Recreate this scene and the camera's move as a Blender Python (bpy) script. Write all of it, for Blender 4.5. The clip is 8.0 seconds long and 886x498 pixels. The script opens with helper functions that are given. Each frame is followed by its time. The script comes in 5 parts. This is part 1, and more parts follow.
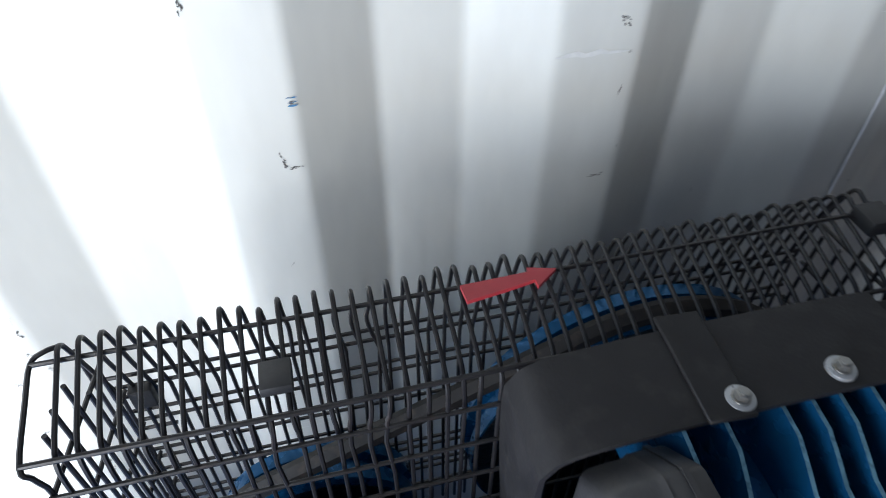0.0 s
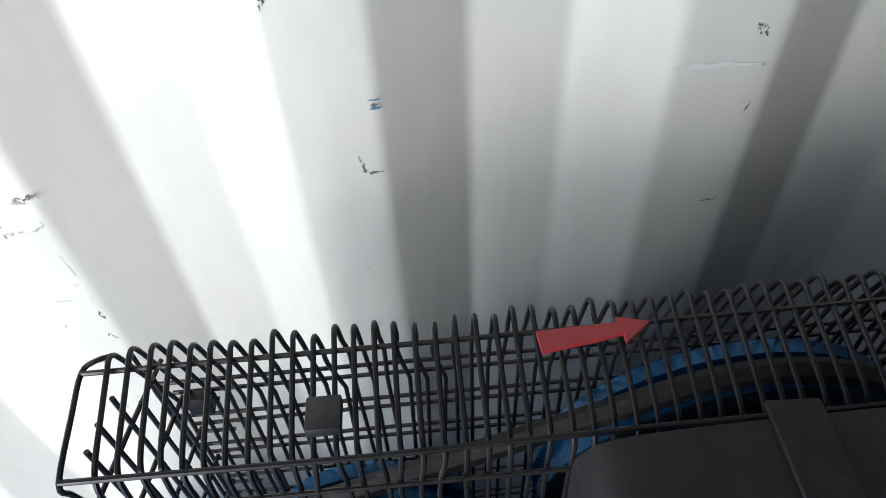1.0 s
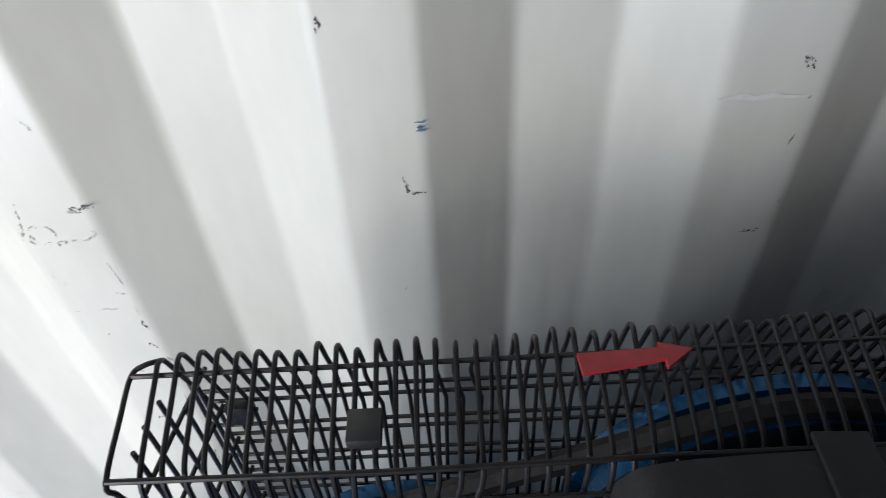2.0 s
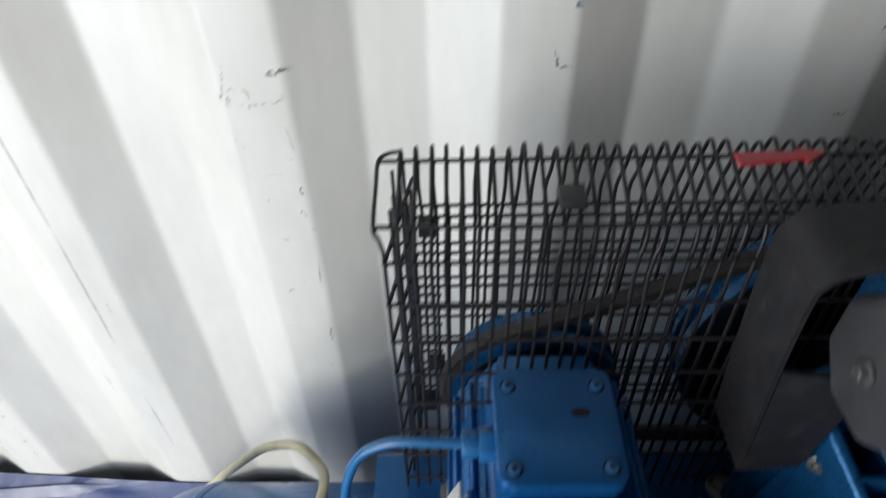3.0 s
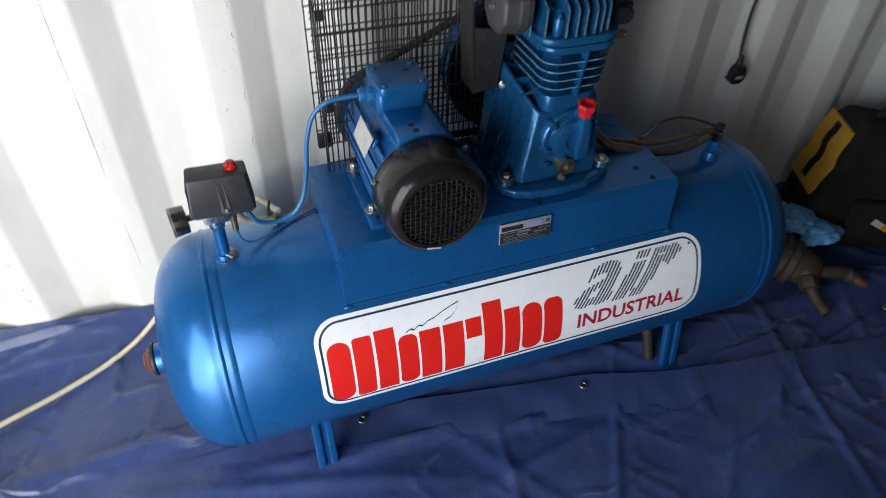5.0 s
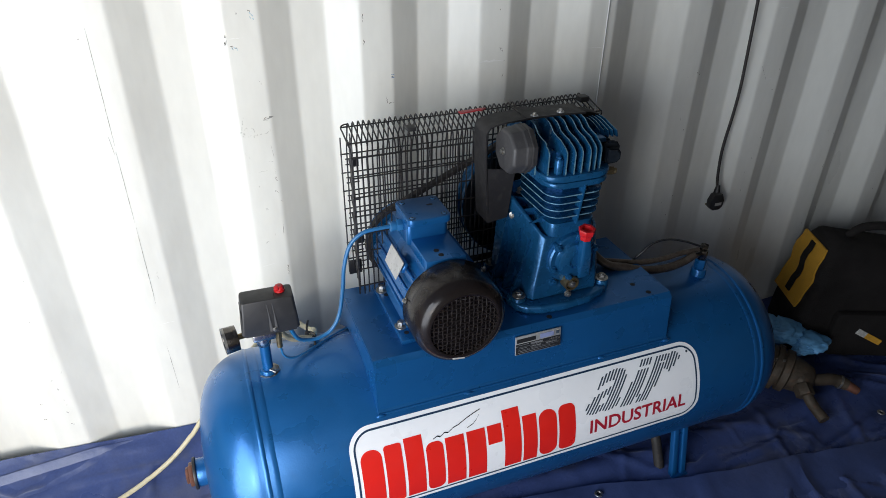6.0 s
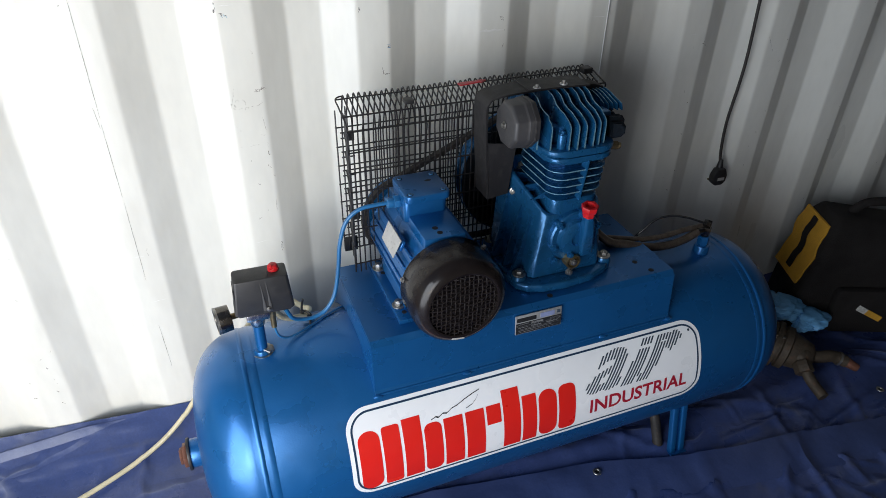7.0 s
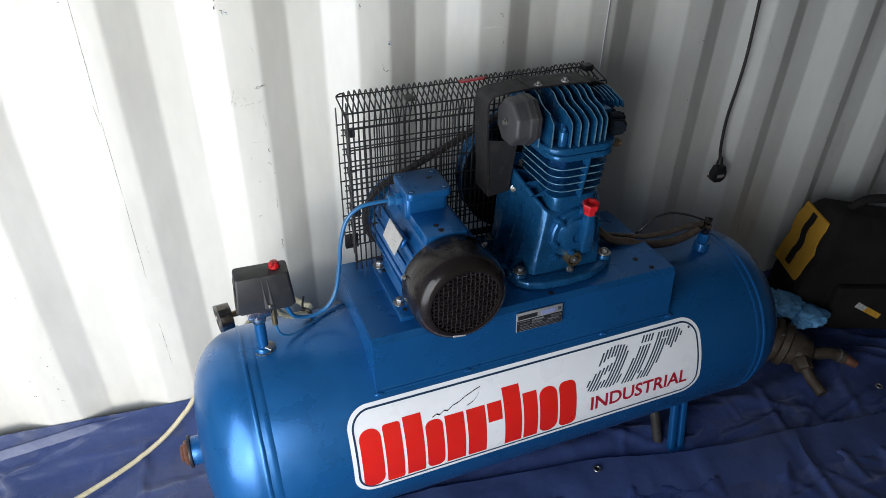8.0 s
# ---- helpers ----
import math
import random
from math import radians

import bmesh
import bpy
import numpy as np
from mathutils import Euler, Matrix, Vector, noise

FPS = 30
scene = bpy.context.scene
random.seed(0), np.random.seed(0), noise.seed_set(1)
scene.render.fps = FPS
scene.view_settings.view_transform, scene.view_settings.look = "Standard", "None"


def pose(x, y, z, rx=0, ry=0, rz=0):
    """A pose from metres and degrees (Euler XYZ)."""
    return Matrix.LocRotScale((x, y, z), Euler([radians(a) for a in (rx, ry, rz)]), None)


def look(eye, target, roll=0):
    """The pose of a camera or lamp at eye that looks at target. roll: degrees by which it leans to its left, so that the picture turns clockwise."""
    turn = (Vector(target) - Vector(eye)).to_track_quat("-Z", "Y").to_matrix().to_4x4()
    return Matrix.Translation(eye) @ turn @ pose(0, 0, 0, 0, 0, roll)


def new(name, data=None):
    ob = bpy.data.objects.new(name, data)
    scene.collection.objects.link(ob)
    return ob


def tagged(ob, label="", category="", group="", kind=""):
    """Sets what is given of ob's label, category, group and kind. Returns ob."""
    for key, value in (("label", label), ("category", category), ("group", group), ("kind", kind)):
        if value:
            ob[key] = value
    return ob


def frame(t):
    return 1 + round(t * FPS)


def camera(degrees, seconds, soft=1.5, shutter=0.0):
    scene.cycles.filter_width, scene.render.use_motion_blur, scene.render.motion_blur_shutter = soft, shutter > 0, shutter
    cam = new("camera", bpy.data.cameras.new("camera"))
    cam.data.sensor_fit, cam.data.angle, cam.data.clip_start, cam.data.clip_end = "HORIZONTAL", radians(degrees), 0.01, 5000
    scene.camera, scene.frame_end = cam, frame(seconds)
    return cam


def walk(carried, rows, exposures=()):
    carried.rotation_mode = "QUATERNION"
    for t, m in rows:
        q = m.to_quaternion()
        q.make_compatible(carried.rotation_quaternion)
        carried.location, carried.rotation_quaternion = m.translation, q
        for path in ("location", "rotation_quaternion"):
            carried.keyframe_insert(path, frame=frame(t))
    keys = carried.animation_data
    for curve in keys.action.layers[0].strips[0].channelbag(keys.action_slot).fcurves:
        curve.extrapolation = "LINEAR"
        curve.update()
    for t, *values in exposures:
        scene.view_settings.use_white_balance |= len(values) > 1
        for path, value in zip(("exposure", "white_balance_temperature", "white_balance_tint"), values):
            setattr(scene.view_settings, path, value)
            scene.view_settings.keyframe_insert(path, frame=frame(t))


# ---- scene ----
cam = camera(67.5, 8.0, soft=0.85, shutter=0.4)
PATH = [
    (0, (-0.113, -0.453, 1.25), (0.176, 0.946, -0.15), 0.3),
    (0.5, (-0.089, -0.409, 1.246), (-0.023, 0.956, -0.215), -2.8),
    (1, (-0.094, -0.401, 1.241), (-0.098, 0.987, -0.199), -3.4),
    (1.2, (-0.093, -0.4, 1.243), (-0.094, 0.987, -0.198), -3.5),
    (2.3, (-0.121, -0.422, 1.242), (-0.225, 1.037, -0.122), -3.4),
    (2.5, (-0.141, -0.453, 1.252), (-0.247, 0.984, -0.135), -3.3),
    (2.7, (-0.17, -0.498, 1.248), (-0.253, 0.946, -0.132), -1.7),
    (3, (-0.228, -0.576, 1.218), (-0.316, 0.881, -0.149), -1.4),
    (3.2, (-0.245, -0.629, 1.194), (-0.32, 0.836, -0.165), -2.5),
    (3.5, (-0.258, -0.706, 1.229), (-0.255, 0.744, -0.149), -3.0),
    (3.8, (-0.27, -0.806, 1.259), (-0.113, 0.542, -0.211), 0.8),
    (4, (-0.26, -0.871, 1.266), (-0.06, 0.427, -0.242), 3.4),
    (4.2, (-0.261, -0.962, 1.275), (-0.058, 0.329, -0.238), 5.1),
    (5.3, (-0.48, -1.401, 1.388), (0.079, 0.073, 0.157), 0.4),
    (5.5, (-0.496, -1.427, 1.414), (0.064, 0.107, 0.259), -0.2),
    (6, (-0.51, -1.434, 1.412), (0.052, 0.186, 0.382), 0.7),
    (6.5, (-0.502, -1.402, 1.401), (0.053, 0.189, 0.323), 1.0),
    (7, (-0.506, -1.395, 1.401), (0.059, 0.176, 0.3), 1.1),
    (7.5, (-0.509, -1.396, 1.401), (0.058, 0.169, 0.293), 1.2),
    (8, (-0.512, -1.392, 1.401), (0.058, 0.172, 0.293), 1.2),
]
walk(cam, [(t, look(eye, target, roll)) for t, eye, target, roll in PATH],
     [(0.0, 0.80, 6000, 10), (0.6, 0.64, 6280, 10), (1.2, 0.44, 6400, 10), (2.5, 0.02, 6450, 10), (3.5, 0.03, 6480, 10), (4.2, 0.14, 6520, 10), (5.4, 0.22, 6500, 10), (6.2, 0.15, 6520, 10), (8.0, 0.12, 6520, 10)])

# ---------------------------------------------------------------- world and light
world = bpy.data.worlds.new("sky")
scene.world = world
world.use_nodes = True
wn = world.node_tree
sky = wn.nodes.new("ShaderNodeTexSky")
sky.sky_type = "NISHITA"
sky.sun_disc = False
sky.sun_elevation, sky.sun_rotation = radians(15), radians(205.5)
wn.links.new(sky.outputs[0], wn.nodes["Background"].inputs[0])
wn.nodes["Background"].inputs[1].default_value = 0.1

sun_data = bpy.data.lights.new("sun", "SUN")
sun_data.energy, sun_data.angle, sun_data.color = 0.74, radians(11), (1, 0.95, 0.86)
sun = new("sun", sun_data)
sun.matrix_world = look((-4.16, -8.70, 2.59), (0, 0, 0))

DOOR_X, END_X, FAR_Y, ROOF_Z = -1.27, 4.58, -2.33, 2.39
day_data = bpy.data.lights.new("doorway_daylight", "AREA")
day_data.shape, day_data.size, day_data.size_y = "RECTANGLE", 1.2, 1.5
day_data.energy, day_data.color = 38, (0.86, 0.915, 1.0)
day = new("doorway_daylight", day_data)
day.matrix_world = look((DOOR_X - 0.12, -1.50, 0.78), (DOOR_X + 0.60, -1.04, 0.74))

# ---------------------------------------------------------------- materials


def material(name, base, rough=0.5, metal=0.0, vary=0.12, scale=9.0, grain=0.0, grain_scale=250.0, bump=0.0, bump_scale=60.0,
             coat=0.0, spec=0.5, tint=None, stain=0.0, rough_vary=0.1, stretch=(1, 1, 1)):
    """A surface with colour that varies at two scales, varied gloss, stains and fine relief."""
    m = bpy.data.materials.new(name)
    m.use_nodes = True
    nt = m.node_tree
    b = nt.nodes["Principled BSDF"]
    b.inputs["Roughness"].default_value, b.inputs["Metallic"].default_value = rough, metal
    b.inputs["Coat Weight"].default_value, b.inputs["Specular IOR Level"].default_value = coat, spec
    b.inputs["Coat Roughness"].default_value = 0.24
    co = nt.nodes.new("ShaderNodeTexCoord")
    mp = nt.nodes.new("ShaderNodeMapping")
    mp.inputs["Scale"].default_value = stretch
    nt.links.new(co.outputs["Object"], mp.inputs[0])

    def noise_tex(s, detail=4.0):
        n = nt.nodes.new("ShaderNodeTexNoise")
        n.inputs["Scale"].default_value, n.inputs["Detail"].default_value = s, detail
        nt.links.new(mp.outputs[0], n.inputs["Vector"])
        return n.outputs["Fac"]

    def ramp(fac, lo, hi, a, c):
        r = nt.nodes.new("ShaderNodeMapRange")
        r.inputs[1].default_value, r.inputs[2].default_value, r.inputs[3].default_value, r.inputs[4].default_value = lo, hi, a, c
        nt.links.new(fac, r.inputs[0])
        return r.outputs[0]

    def times(x, y):
        k = nt.nodes.new("ShaderNodeMath")
        k.operation = "MULTIPLY"
        nt.links.new(x, k.inputs[0])
        nt.links.new(y, k.inputs[1])
        return k.outputs[0]

    broad = noise_tex(scale)
    f = ramp(broad, 0.3, 0.7, 1 - vary, 1 + vary)
    if grain:
        f = times(f, ramp(noise_tex(grain_scale, 2.0), 0.25, 0.75, 1 - grain, 1 + grain))
    mix = nt.nodes.new("ShaderNodeMix")
    mix.data_type, mix.blend_type = "RGBA", "MULTIPLY"
    mix.inputs[0].default_value = 1
    mix.inputs[6].default_value = (*base, 1)
    nt.links.new(f, mix.inputs[7])
    out = mix.outputs[2]
    if tint and stain:
        blend = nt.nodes.new("ShaderNodeMix")
        blend.data_type = "RGBA"
        nt.links.new(ramp(noise_tex(scale * 3.1, 8.0), 0.56, 0.74, 0, stain), blend.inputs[0])
        nt.links.new(out, blend.inputs[6])
        blend.inputs[7].default_value = (*tint, 1)
        out = blend.outputs[2]
    nt.links.new(out, b.inputs["Base Color"])
    nt.links.new(ramp(noise_tex(scale * 2.3, 6.0), 0.3, 0.7, max(0.02, rough - rough_vary), min(1, rough + rough_vary)), b.inputs["Roughness"])
    if bump:
        bp = nt.nodes.new("ShaderNodeBump")
        bp.inputs["Strength"].default_value, bp.inputs["Distance"].default_value = bump, 0.004
        nt.links.new(noise_tex(bump_scale, 5.0), bp.inputs["Height"])
        nt.links.new(bp.outputs[0], b.inputs["Normal"])
    return m


M_WALL = material("white_container_paint", (0.676, 0.682, 0.642), 0.38, vary=0.06, scale=2.5, grain=0.035, grain_scale=45, bump=0.12, bump_scale=14,
                  tint=(0.50, 0.49, 0.45), stain=0.32, stretch=(1, 1, 0.35), rough_vary=0.12)
# Roof out of view, darkened and cooled to hold down bounced light.
M_CEIL = material("dimmed_roof_paint", (0.14, 0.15, 0.175), 0.5, vary=0.06, scale=3, bump=0.1, bump_scale=12)
M_PLY = material("worn_plywood_floor", (0.12, 0.09, 0.065), 0.7, vary=0.25, scale=4, grain=0.1, bump=0.3, bump_scale=40, stretch=(0.2, 1, 1))
# Unseen walls: tone chosen for the strength and warmth of their bounce light.
M_FAR = material("warm_dulled_bounce_paint", (0.35, 0.305, 0.26), 0.55, vary=0.1, scale=3, bump=0.15, bump_scale=12, tint=(0.09, 0.08, 0.07), stain=0.3)
M_EARTH = material("pale_concrete_yard", (0.36, 0.35, 0.33), 0.85, vary=0.15, scale=0.7, grain=0.15, grain_scale=30, bump=0.3, bump_scale=20)
M_BLUE = material("blue_hammer_paint", (0.009, 0.112, 0.320), 0.30, metal=0.45, vary=0.07, scale=7, grain=0.04, grain_scale=420, bump=0.05, bump_scale=260,
                  coat=0.14, tint=(0.012, 0.07, 0.16), stain=0.25, rough_vary=0.06)
M_CAST = material("blue_cast_iron_paint", (0.011, 0.104, 0.252), 0.27, metal=0.45, vary=0.12, scale=16, grain=0.05, grain_scale=300, bump=0.10, bump_scale=210,
                  coat=0.1, tint=(0.01, 0.05, 0.11), stain=0.4, rough_vary=0.1)
# Paler blue paints the light caught along fin edges, over rubbed patches.
M_EDGE = material("lit_rubbed_blue_edge", (0.170, 0.340, 0.440), 0.30, metal=0.4, vary=0.3, scale=70, tint=(0.012, 0.09, 0.20), stain=0.7)
M_BLACK = material("black_painted_steel", (0.012, 0.012, 0.014), 0.36, vary=0.2, scale=14, grain=0.1, bump=0.06, bump_scale=120)
M_COWL = material("glossy_black_enamel", (0.013, 0.0100, 0.0095), 0.20, vary=0.2, scale=14, grain=0.1, bump=0.05, bump_scale=120, spec=0.28, tint=(0.03, 0.027, 0.025), stain=0.3)
M_GRILLE = material("brown_black_wire_grille", (0.014, 0.0105, 0.0095), 0.40, vary=0.3, scale=60, tint=(0.05, 0.042, 0.036), stain=0.5, spec=0.45)
M_WIRE = material("black_coated_wire", (0.014, 0.013, 0.014), 0.38, vary=0.25, scale=40, tint=(0.05, 0.03, 0.025), stain=0.35)
M_PLASTIC = material("matt_black_plastic", (0.020, 0.020, 0.021), 0.48, vary=0.12, scale=25, bump=0.08, bump_scale=500, tint=(0.06, 0.058, 0.055), stain=0.2)
M_GREY = material("charcoal_grey_plastic", (0.040, 0.039, 0.041), 0.52, vary=0.12, scale=18, bump=0.1, bump_scale=420, tint=(0.10, 0.095, 0.09), stain=0.3)
M_SHROUD = material("soot_black_plastic", (0.018, 0.0172, 0.0185), 0.55, vary=0.15, scale=18, bump=0.1, bump_scale=420, tint=(0.06, 0.056, 0.052), stain=0.3, spec=0.3)
# Darker copy of the shroud plastic, with the opening's shade in its colour.
M_SHADE = material("shaded_black_plastic", (0.007, 0.007, 0.008), 0.6, vary=0.15, scale=18, spec=0.2)
M_RUBBER = material("black_rubber", (0.020, 0.018, 0.017), 0.62, vary=0.2, scale=30, tint=(0.075, 0.055, 0.042), stain=0.7)
M_RED = material("red_plastic", (0.50, 0.010, 0.014), 0.34, vary=0.08, scale=30)
M_FADED = material("faded_red_plastic", (0.42, 0.035, 0.045), 0.45, vary=0.1, scale=60)
M_STEEL = material("zinc_plated_steel", (0.33, 0.325, 0.31), 0.36, metal=0.9, vary=0.15, scale=60, tint=(0.20, 0.16, 0.10), stain=0.5)
M_CAN = material("polished_dark_steel", (0.15, 0.14, 0.13), 0.22, metal=1.0, vary=0.12, scale=40, tint=(0.10, 0.08, 0.06), stain=0.4)
M_ZINC = material("bright_zinc_casting", (0.58, 0.57, 0.55), 0.24, metal=1.0, vary=0.12, scale=60, tint=(0.35, 0.32, 0.28), stain=0.3)
M_BRASS = material("tarnished_brass", (0.21, 0.165, 0.090), 0.38, metal=0.85, vary=0.2, scale=60, tint=(0.16, 0.12, 0.07), stain=0.6)
M_PIPE = material("brown_steel_braid", (0.13, 0.105, 0.085), 0.42, metal=0.7, vary=0.25, scale=90, grain=0.2, grain_scale=500, tint=(0.07, 0.05, 0.03), stain=0.6)
M_RUST = material("rusty_cast_brass", (0.062, 0.048, 0.034), 0.6, metal=0.35, vary=0.3, scale=24, grain=0.12, bump=0.4, bump_scale=90, tint=(0.11, 0.055, 0.03), stain=0.7)
M_COPPER = material("red_oxide_fitting", (0.17, 0.075, 0.05), 0.5, metal=0.5, vary=0.25, scale=50, tint=(0.14, 0.05, 0.03), stain=0.5)
M_WHITE = material("white_vinyl", (0.86, 0.87, 0.88), 0.32, vary=0.03, scale=8, tint=(0.62, 0.62, 0.60), stain=0.12)
M_LOGO = material("red_vinyl", (0.70, 0.016, 0.010), 0.36, vary=0.05, scale=12)
M_LETTER = material("dark_red_vinyl", (0.40, 0.012, 0.03), 0.36, vary=0.05, scale=12)
M_NAVY = material("navy_vinyl", (0.010, 0.035, 0.08), 0.36, vary=0.05, scale=12)
M_HATCH = material("grey_blue_vinyl", (0.040, 0.058, 0.082), 0.36, vary=0.08, scale=12)
M_PLATE = material("silver_rating_plate", (0.40, 0.41, 0.42), 0.35, metal=0.4, vary=0.06, scale=40, tint=(0.34, 0.33, 0.3), stain=0.3)
M_INK = material("violet_blue_ink", (0.22, 0.26, 0.44), 0.4, vary=0.08, scale=40)
M_PAPER = material("dirty_white_label", (0.40, 0.39, 0.37), 0.5, vary=0.08, scale=50, tint=(0.22, 0.2, 0.17), stain=0.75)
M_CREAM = material("cream_cable_sheath", (0.55, 0.50, 0.34), 0.42, vary=0.1, scale=14, tint=(0.34, 0.29, 0.17), stain=0.5)
M_TUBE = material("sky_blue_conduit", (0.015, 0.125, 0.30), 0.36, vary=0.08, scale=20, coat=0.2)
M_TARP = material("blue_woven_tarpaulin", (0.038, 0.060, 0.168), 0.34, vary=0.20, scale=5, grain=0.10, grain_scale=150, bump=0.50, bump_scale=24,
                  tint=(0.085, 0.095, 0.15), stain=0.5, rough_vary=0.14)


def creased(m, scale, lift):
    """Adds a net of sharp fold lines, worn paler, to a sheet's relief and colour."""
    nt = m.node_tree
    b = nt.nodes["Principled BSDF"]
    old_bump = b.inputs["Normal"].links[0].from_node
    old_col = b.inputs["Base Color"].links[0].from_socket
    co = nt.nodes.new("ShaderNodeTexCoord")
    warp = nt.nodes.new("ShaderNodeTexNoise")
    warp.inputs["Scale"].default_value = 4.0
    add = nt.nodes.new("ShaderNodeMix")
    add.data_type, add.blend_type = "RGBA", "LINEAR_LIGHT"
    add.inputs[0].default_value = 0.10
    mp = nt.nodes.new("ShaderNodeMapping")
    mp.inputs["Scale"].default_value = (0.55, 1.5, 1.0)
    mp.inputs["Rotation"].default_value = (0, 0, 0.18)
    vor = nt.nodes.new("ShaderNodeTexVoronoi")
    vor.feature = "DISTANCE_TO_EDGE"
    vor.inputs["Scale"].default_value = scale
    nt.links.new(co.outputs["Object"], warp.inputs["Vector"])
    nt.links.new(co.outputs["Object"], add.inputs[6])
    nt.links.new(warp.outputs["Color"], add.inputs[7])
    nt.links.new(add.outputs[2], mp.inputs[0])
    nt.links.new(mp.outputs[0], vor.inputs["Vector"])
    edge = nt.nodes.new("ShaderNodeMapRange")
    edge.inputs[1].default_value, edge.inputs[2].default_value, edge.inputs[3].default_value, edge.inputs[4].default_value = 0.0, 0.045, 1.0, 0.0
    nt.links.new(vor.outputs["Distance"], edge.inputs[0])
    gate = nt.nodes.new("ShaderNodeTexNoise")
    gate.inputs["Scale"].default_value, gate.inputs["Detail"].default_value = 6.0, 3.0
    nt.links.new(co.outputs["Object"], gate.inputs["Vector"])
    open_ = nt.nodes.new("ShaderNodeMapRange")
    open_.inputs[1].default_value, open_.inputs[2].default_value, open_.inputs[3].default_value, open_.inputs[4].default_value = 0.36, 0.58, 0.0, 1.0
    nt.links.new(gate.outputs["Fac"], open_.inputs[0])
    k = nt.nodes.new("ShaderNodeMath")
    k.operation = "MULTIPLY"
    nt.links.new(edge.outputs[0], k.inputs[0])
    nt.links.new(open_.outputs[0], k.inputs[1])
    bp = nt.nodes.new("ShaderNodeBump")
    bp.inputs["Strength"].default_value, bp.inputs["Distance"].default_value = 0.8, lift
    nt.links.new(k.outputs[0], bp.inputs["Height"])
    nt.links.new(old_bump.outputs[0], bp.inputs["Normal"])
    nt.links.new(bp.outputs[0], b.inputs["Normal"])
    pale = nt.nodes.new("ShaderNodeMix")
    pale.data_type = "RGBA"
    thin = nt.nodes.new("ShaderNodeMath")
    thin.operation = "POWER"
    thin.inputs[1].default_value = 5.0
    soft_k = nt.nodes.new("ShaderNodeMath")
    soft_k.operation = "MULTIPLY"
    soft_k.inputs[1].default_value = 0.5
    nt.links.new(k.outputs[0], thin.inputs[0])
    nt.links.new(thin.outputs[0], soft_k.inputs[0])
    nt.links.new(soft_k.outputs[0], pale.inputs[0])
    nt.links.new(old_col, pale.inputs[6])
    pale.inputs[7].default_value = (0.20, 0.22, 0.30, 1)
    nt.links.new(pale.outputs[2], b.inputs["Base Color"])
    return m


creased(M_TARP, 2.4, 0.004)
M_HEM = material("blue_tarpaulin_hem", (0.039, 0.060, 0.158), 0.38, vary=0.15, scale=9, grain=0.08, grain_scale=190, bump=0.25, bump_scale=40)
M_BAG = material("black_nylon_canvas", (0.013, 0.0115, 0.011), 0.85, vary=0.2, scale=12, grain=0.2, grain_scale=400, bump=0.5, bump_scale=300, spec=0.2)
M_YELLOW = material("yellow_nylon_canvas", (0.52, 0.27, 0.022), 0.8, vary=0.12, scale=14, grain=0.12, grain_scale=400, bump=0.4, bump_scale=300, tint=(0.22, 0.13, 0.03), stain=0.4)
M_GLOVE = material("pale_blue_nitrile", (0.11, 0.31, 0.55), 0.5, vary=0.12, scale=30, bump=0.3, bump_scale=70)
M_SCUFF = material("black_scuff", (0.11, 0.105, 0.10), 0.7, vary=0.4, scale=120)
M_SCUFF2 = material("grey_scuff", (0.42, 0.42, 0.39), 0.7, vary=0.3, scale=120)
M_SCRAPE = material("chalky_scrape", (0.73, 0.735, 0.715), 0.6, vary=0.1, scale=120)
M_CRAYON = material("blue_crayon", (0.06, 0.19, 0.36), 0.7, vary=0.3, scale=200)
M_CHALK = material("faint_blue_chalk", (0.36, 0.50, 0.56), 0.7, vary=0.3, scale=200)
M_GLASS = material("oily_sight_glass", (0.07, 0.05, 0.02), 0.12, vary=0.2, scale=60, coat=0.6)
# Near-black casting for rim face, pulley web and spine fins.
M_DARK = material("near_black_casting", (0.010, 0.016, 0.024), 0.42, metal=0.3, vary=0.35, scale=60, grain=0.1, bump=0.3, bump_scale=160, tint=(0.02, 0.018, 0.014), stain=0.6)
M_HOLE = material("dark_bolt_hole", (0.006, 0.007, 0.010), 0.8, vary=0.2, scale=60)

# ---------------------------------------------------------------- mesh tools


def thing(name, at, label, category, group="", kind=""):
    e = new(name)
    e.location = at
    e.empty_display_size = 0.05
    return tagged(e, label, category, group, kind)


def solid(name, bm, mat, smooth=True, angle=38):
    me = bpy.data.meshes.new(name)
    bmesh.ops.recalc_face_normals(bm, faces=bm.faces)
    bm.to_mesh(me)
    bm.free()
    me.materials.append(mat)
    if smooth:
        me.shade_smooth()
        me.set_sharp_from_angle(angle=radians(angle))
    return new(name, me)


def under(ob, parent):
    """Hang ob, which is laid out in world places, under parent."""
    ob.parent = parent
    top = parent
    while top.parent:
        top = top.parent
    if parent == top:
        ob.matrix_parent_inverse = Matrix.Translation(parent.location).inverted()
    return ob


def part(name, bm, mat, parent, label="", smooth=True, angle=38):
    ob = under(solid(name, bm, mat, smooth, angle), parent)
    if label:
        ob["label"] = label
    return ob


def box(c, s, bevel=0.0, seg=2, turn=None, bm=None):
    b = bm or bmesh.new()
    m = Matrix.Translation(c) @ (turn or Matrix()) @ Matrix.Diagonal((*s, 1))
    r = bmesh.ops.create_cube(b, size=1, matrix=m)
    if bevel:
        es = {e for v in r["verts"] for e in v.link_edges}
        bmesh.ops.bevel(b, geom=list(es), offset=bevel, segments=seg, affect="EDGES", profile=0.5)
    return b


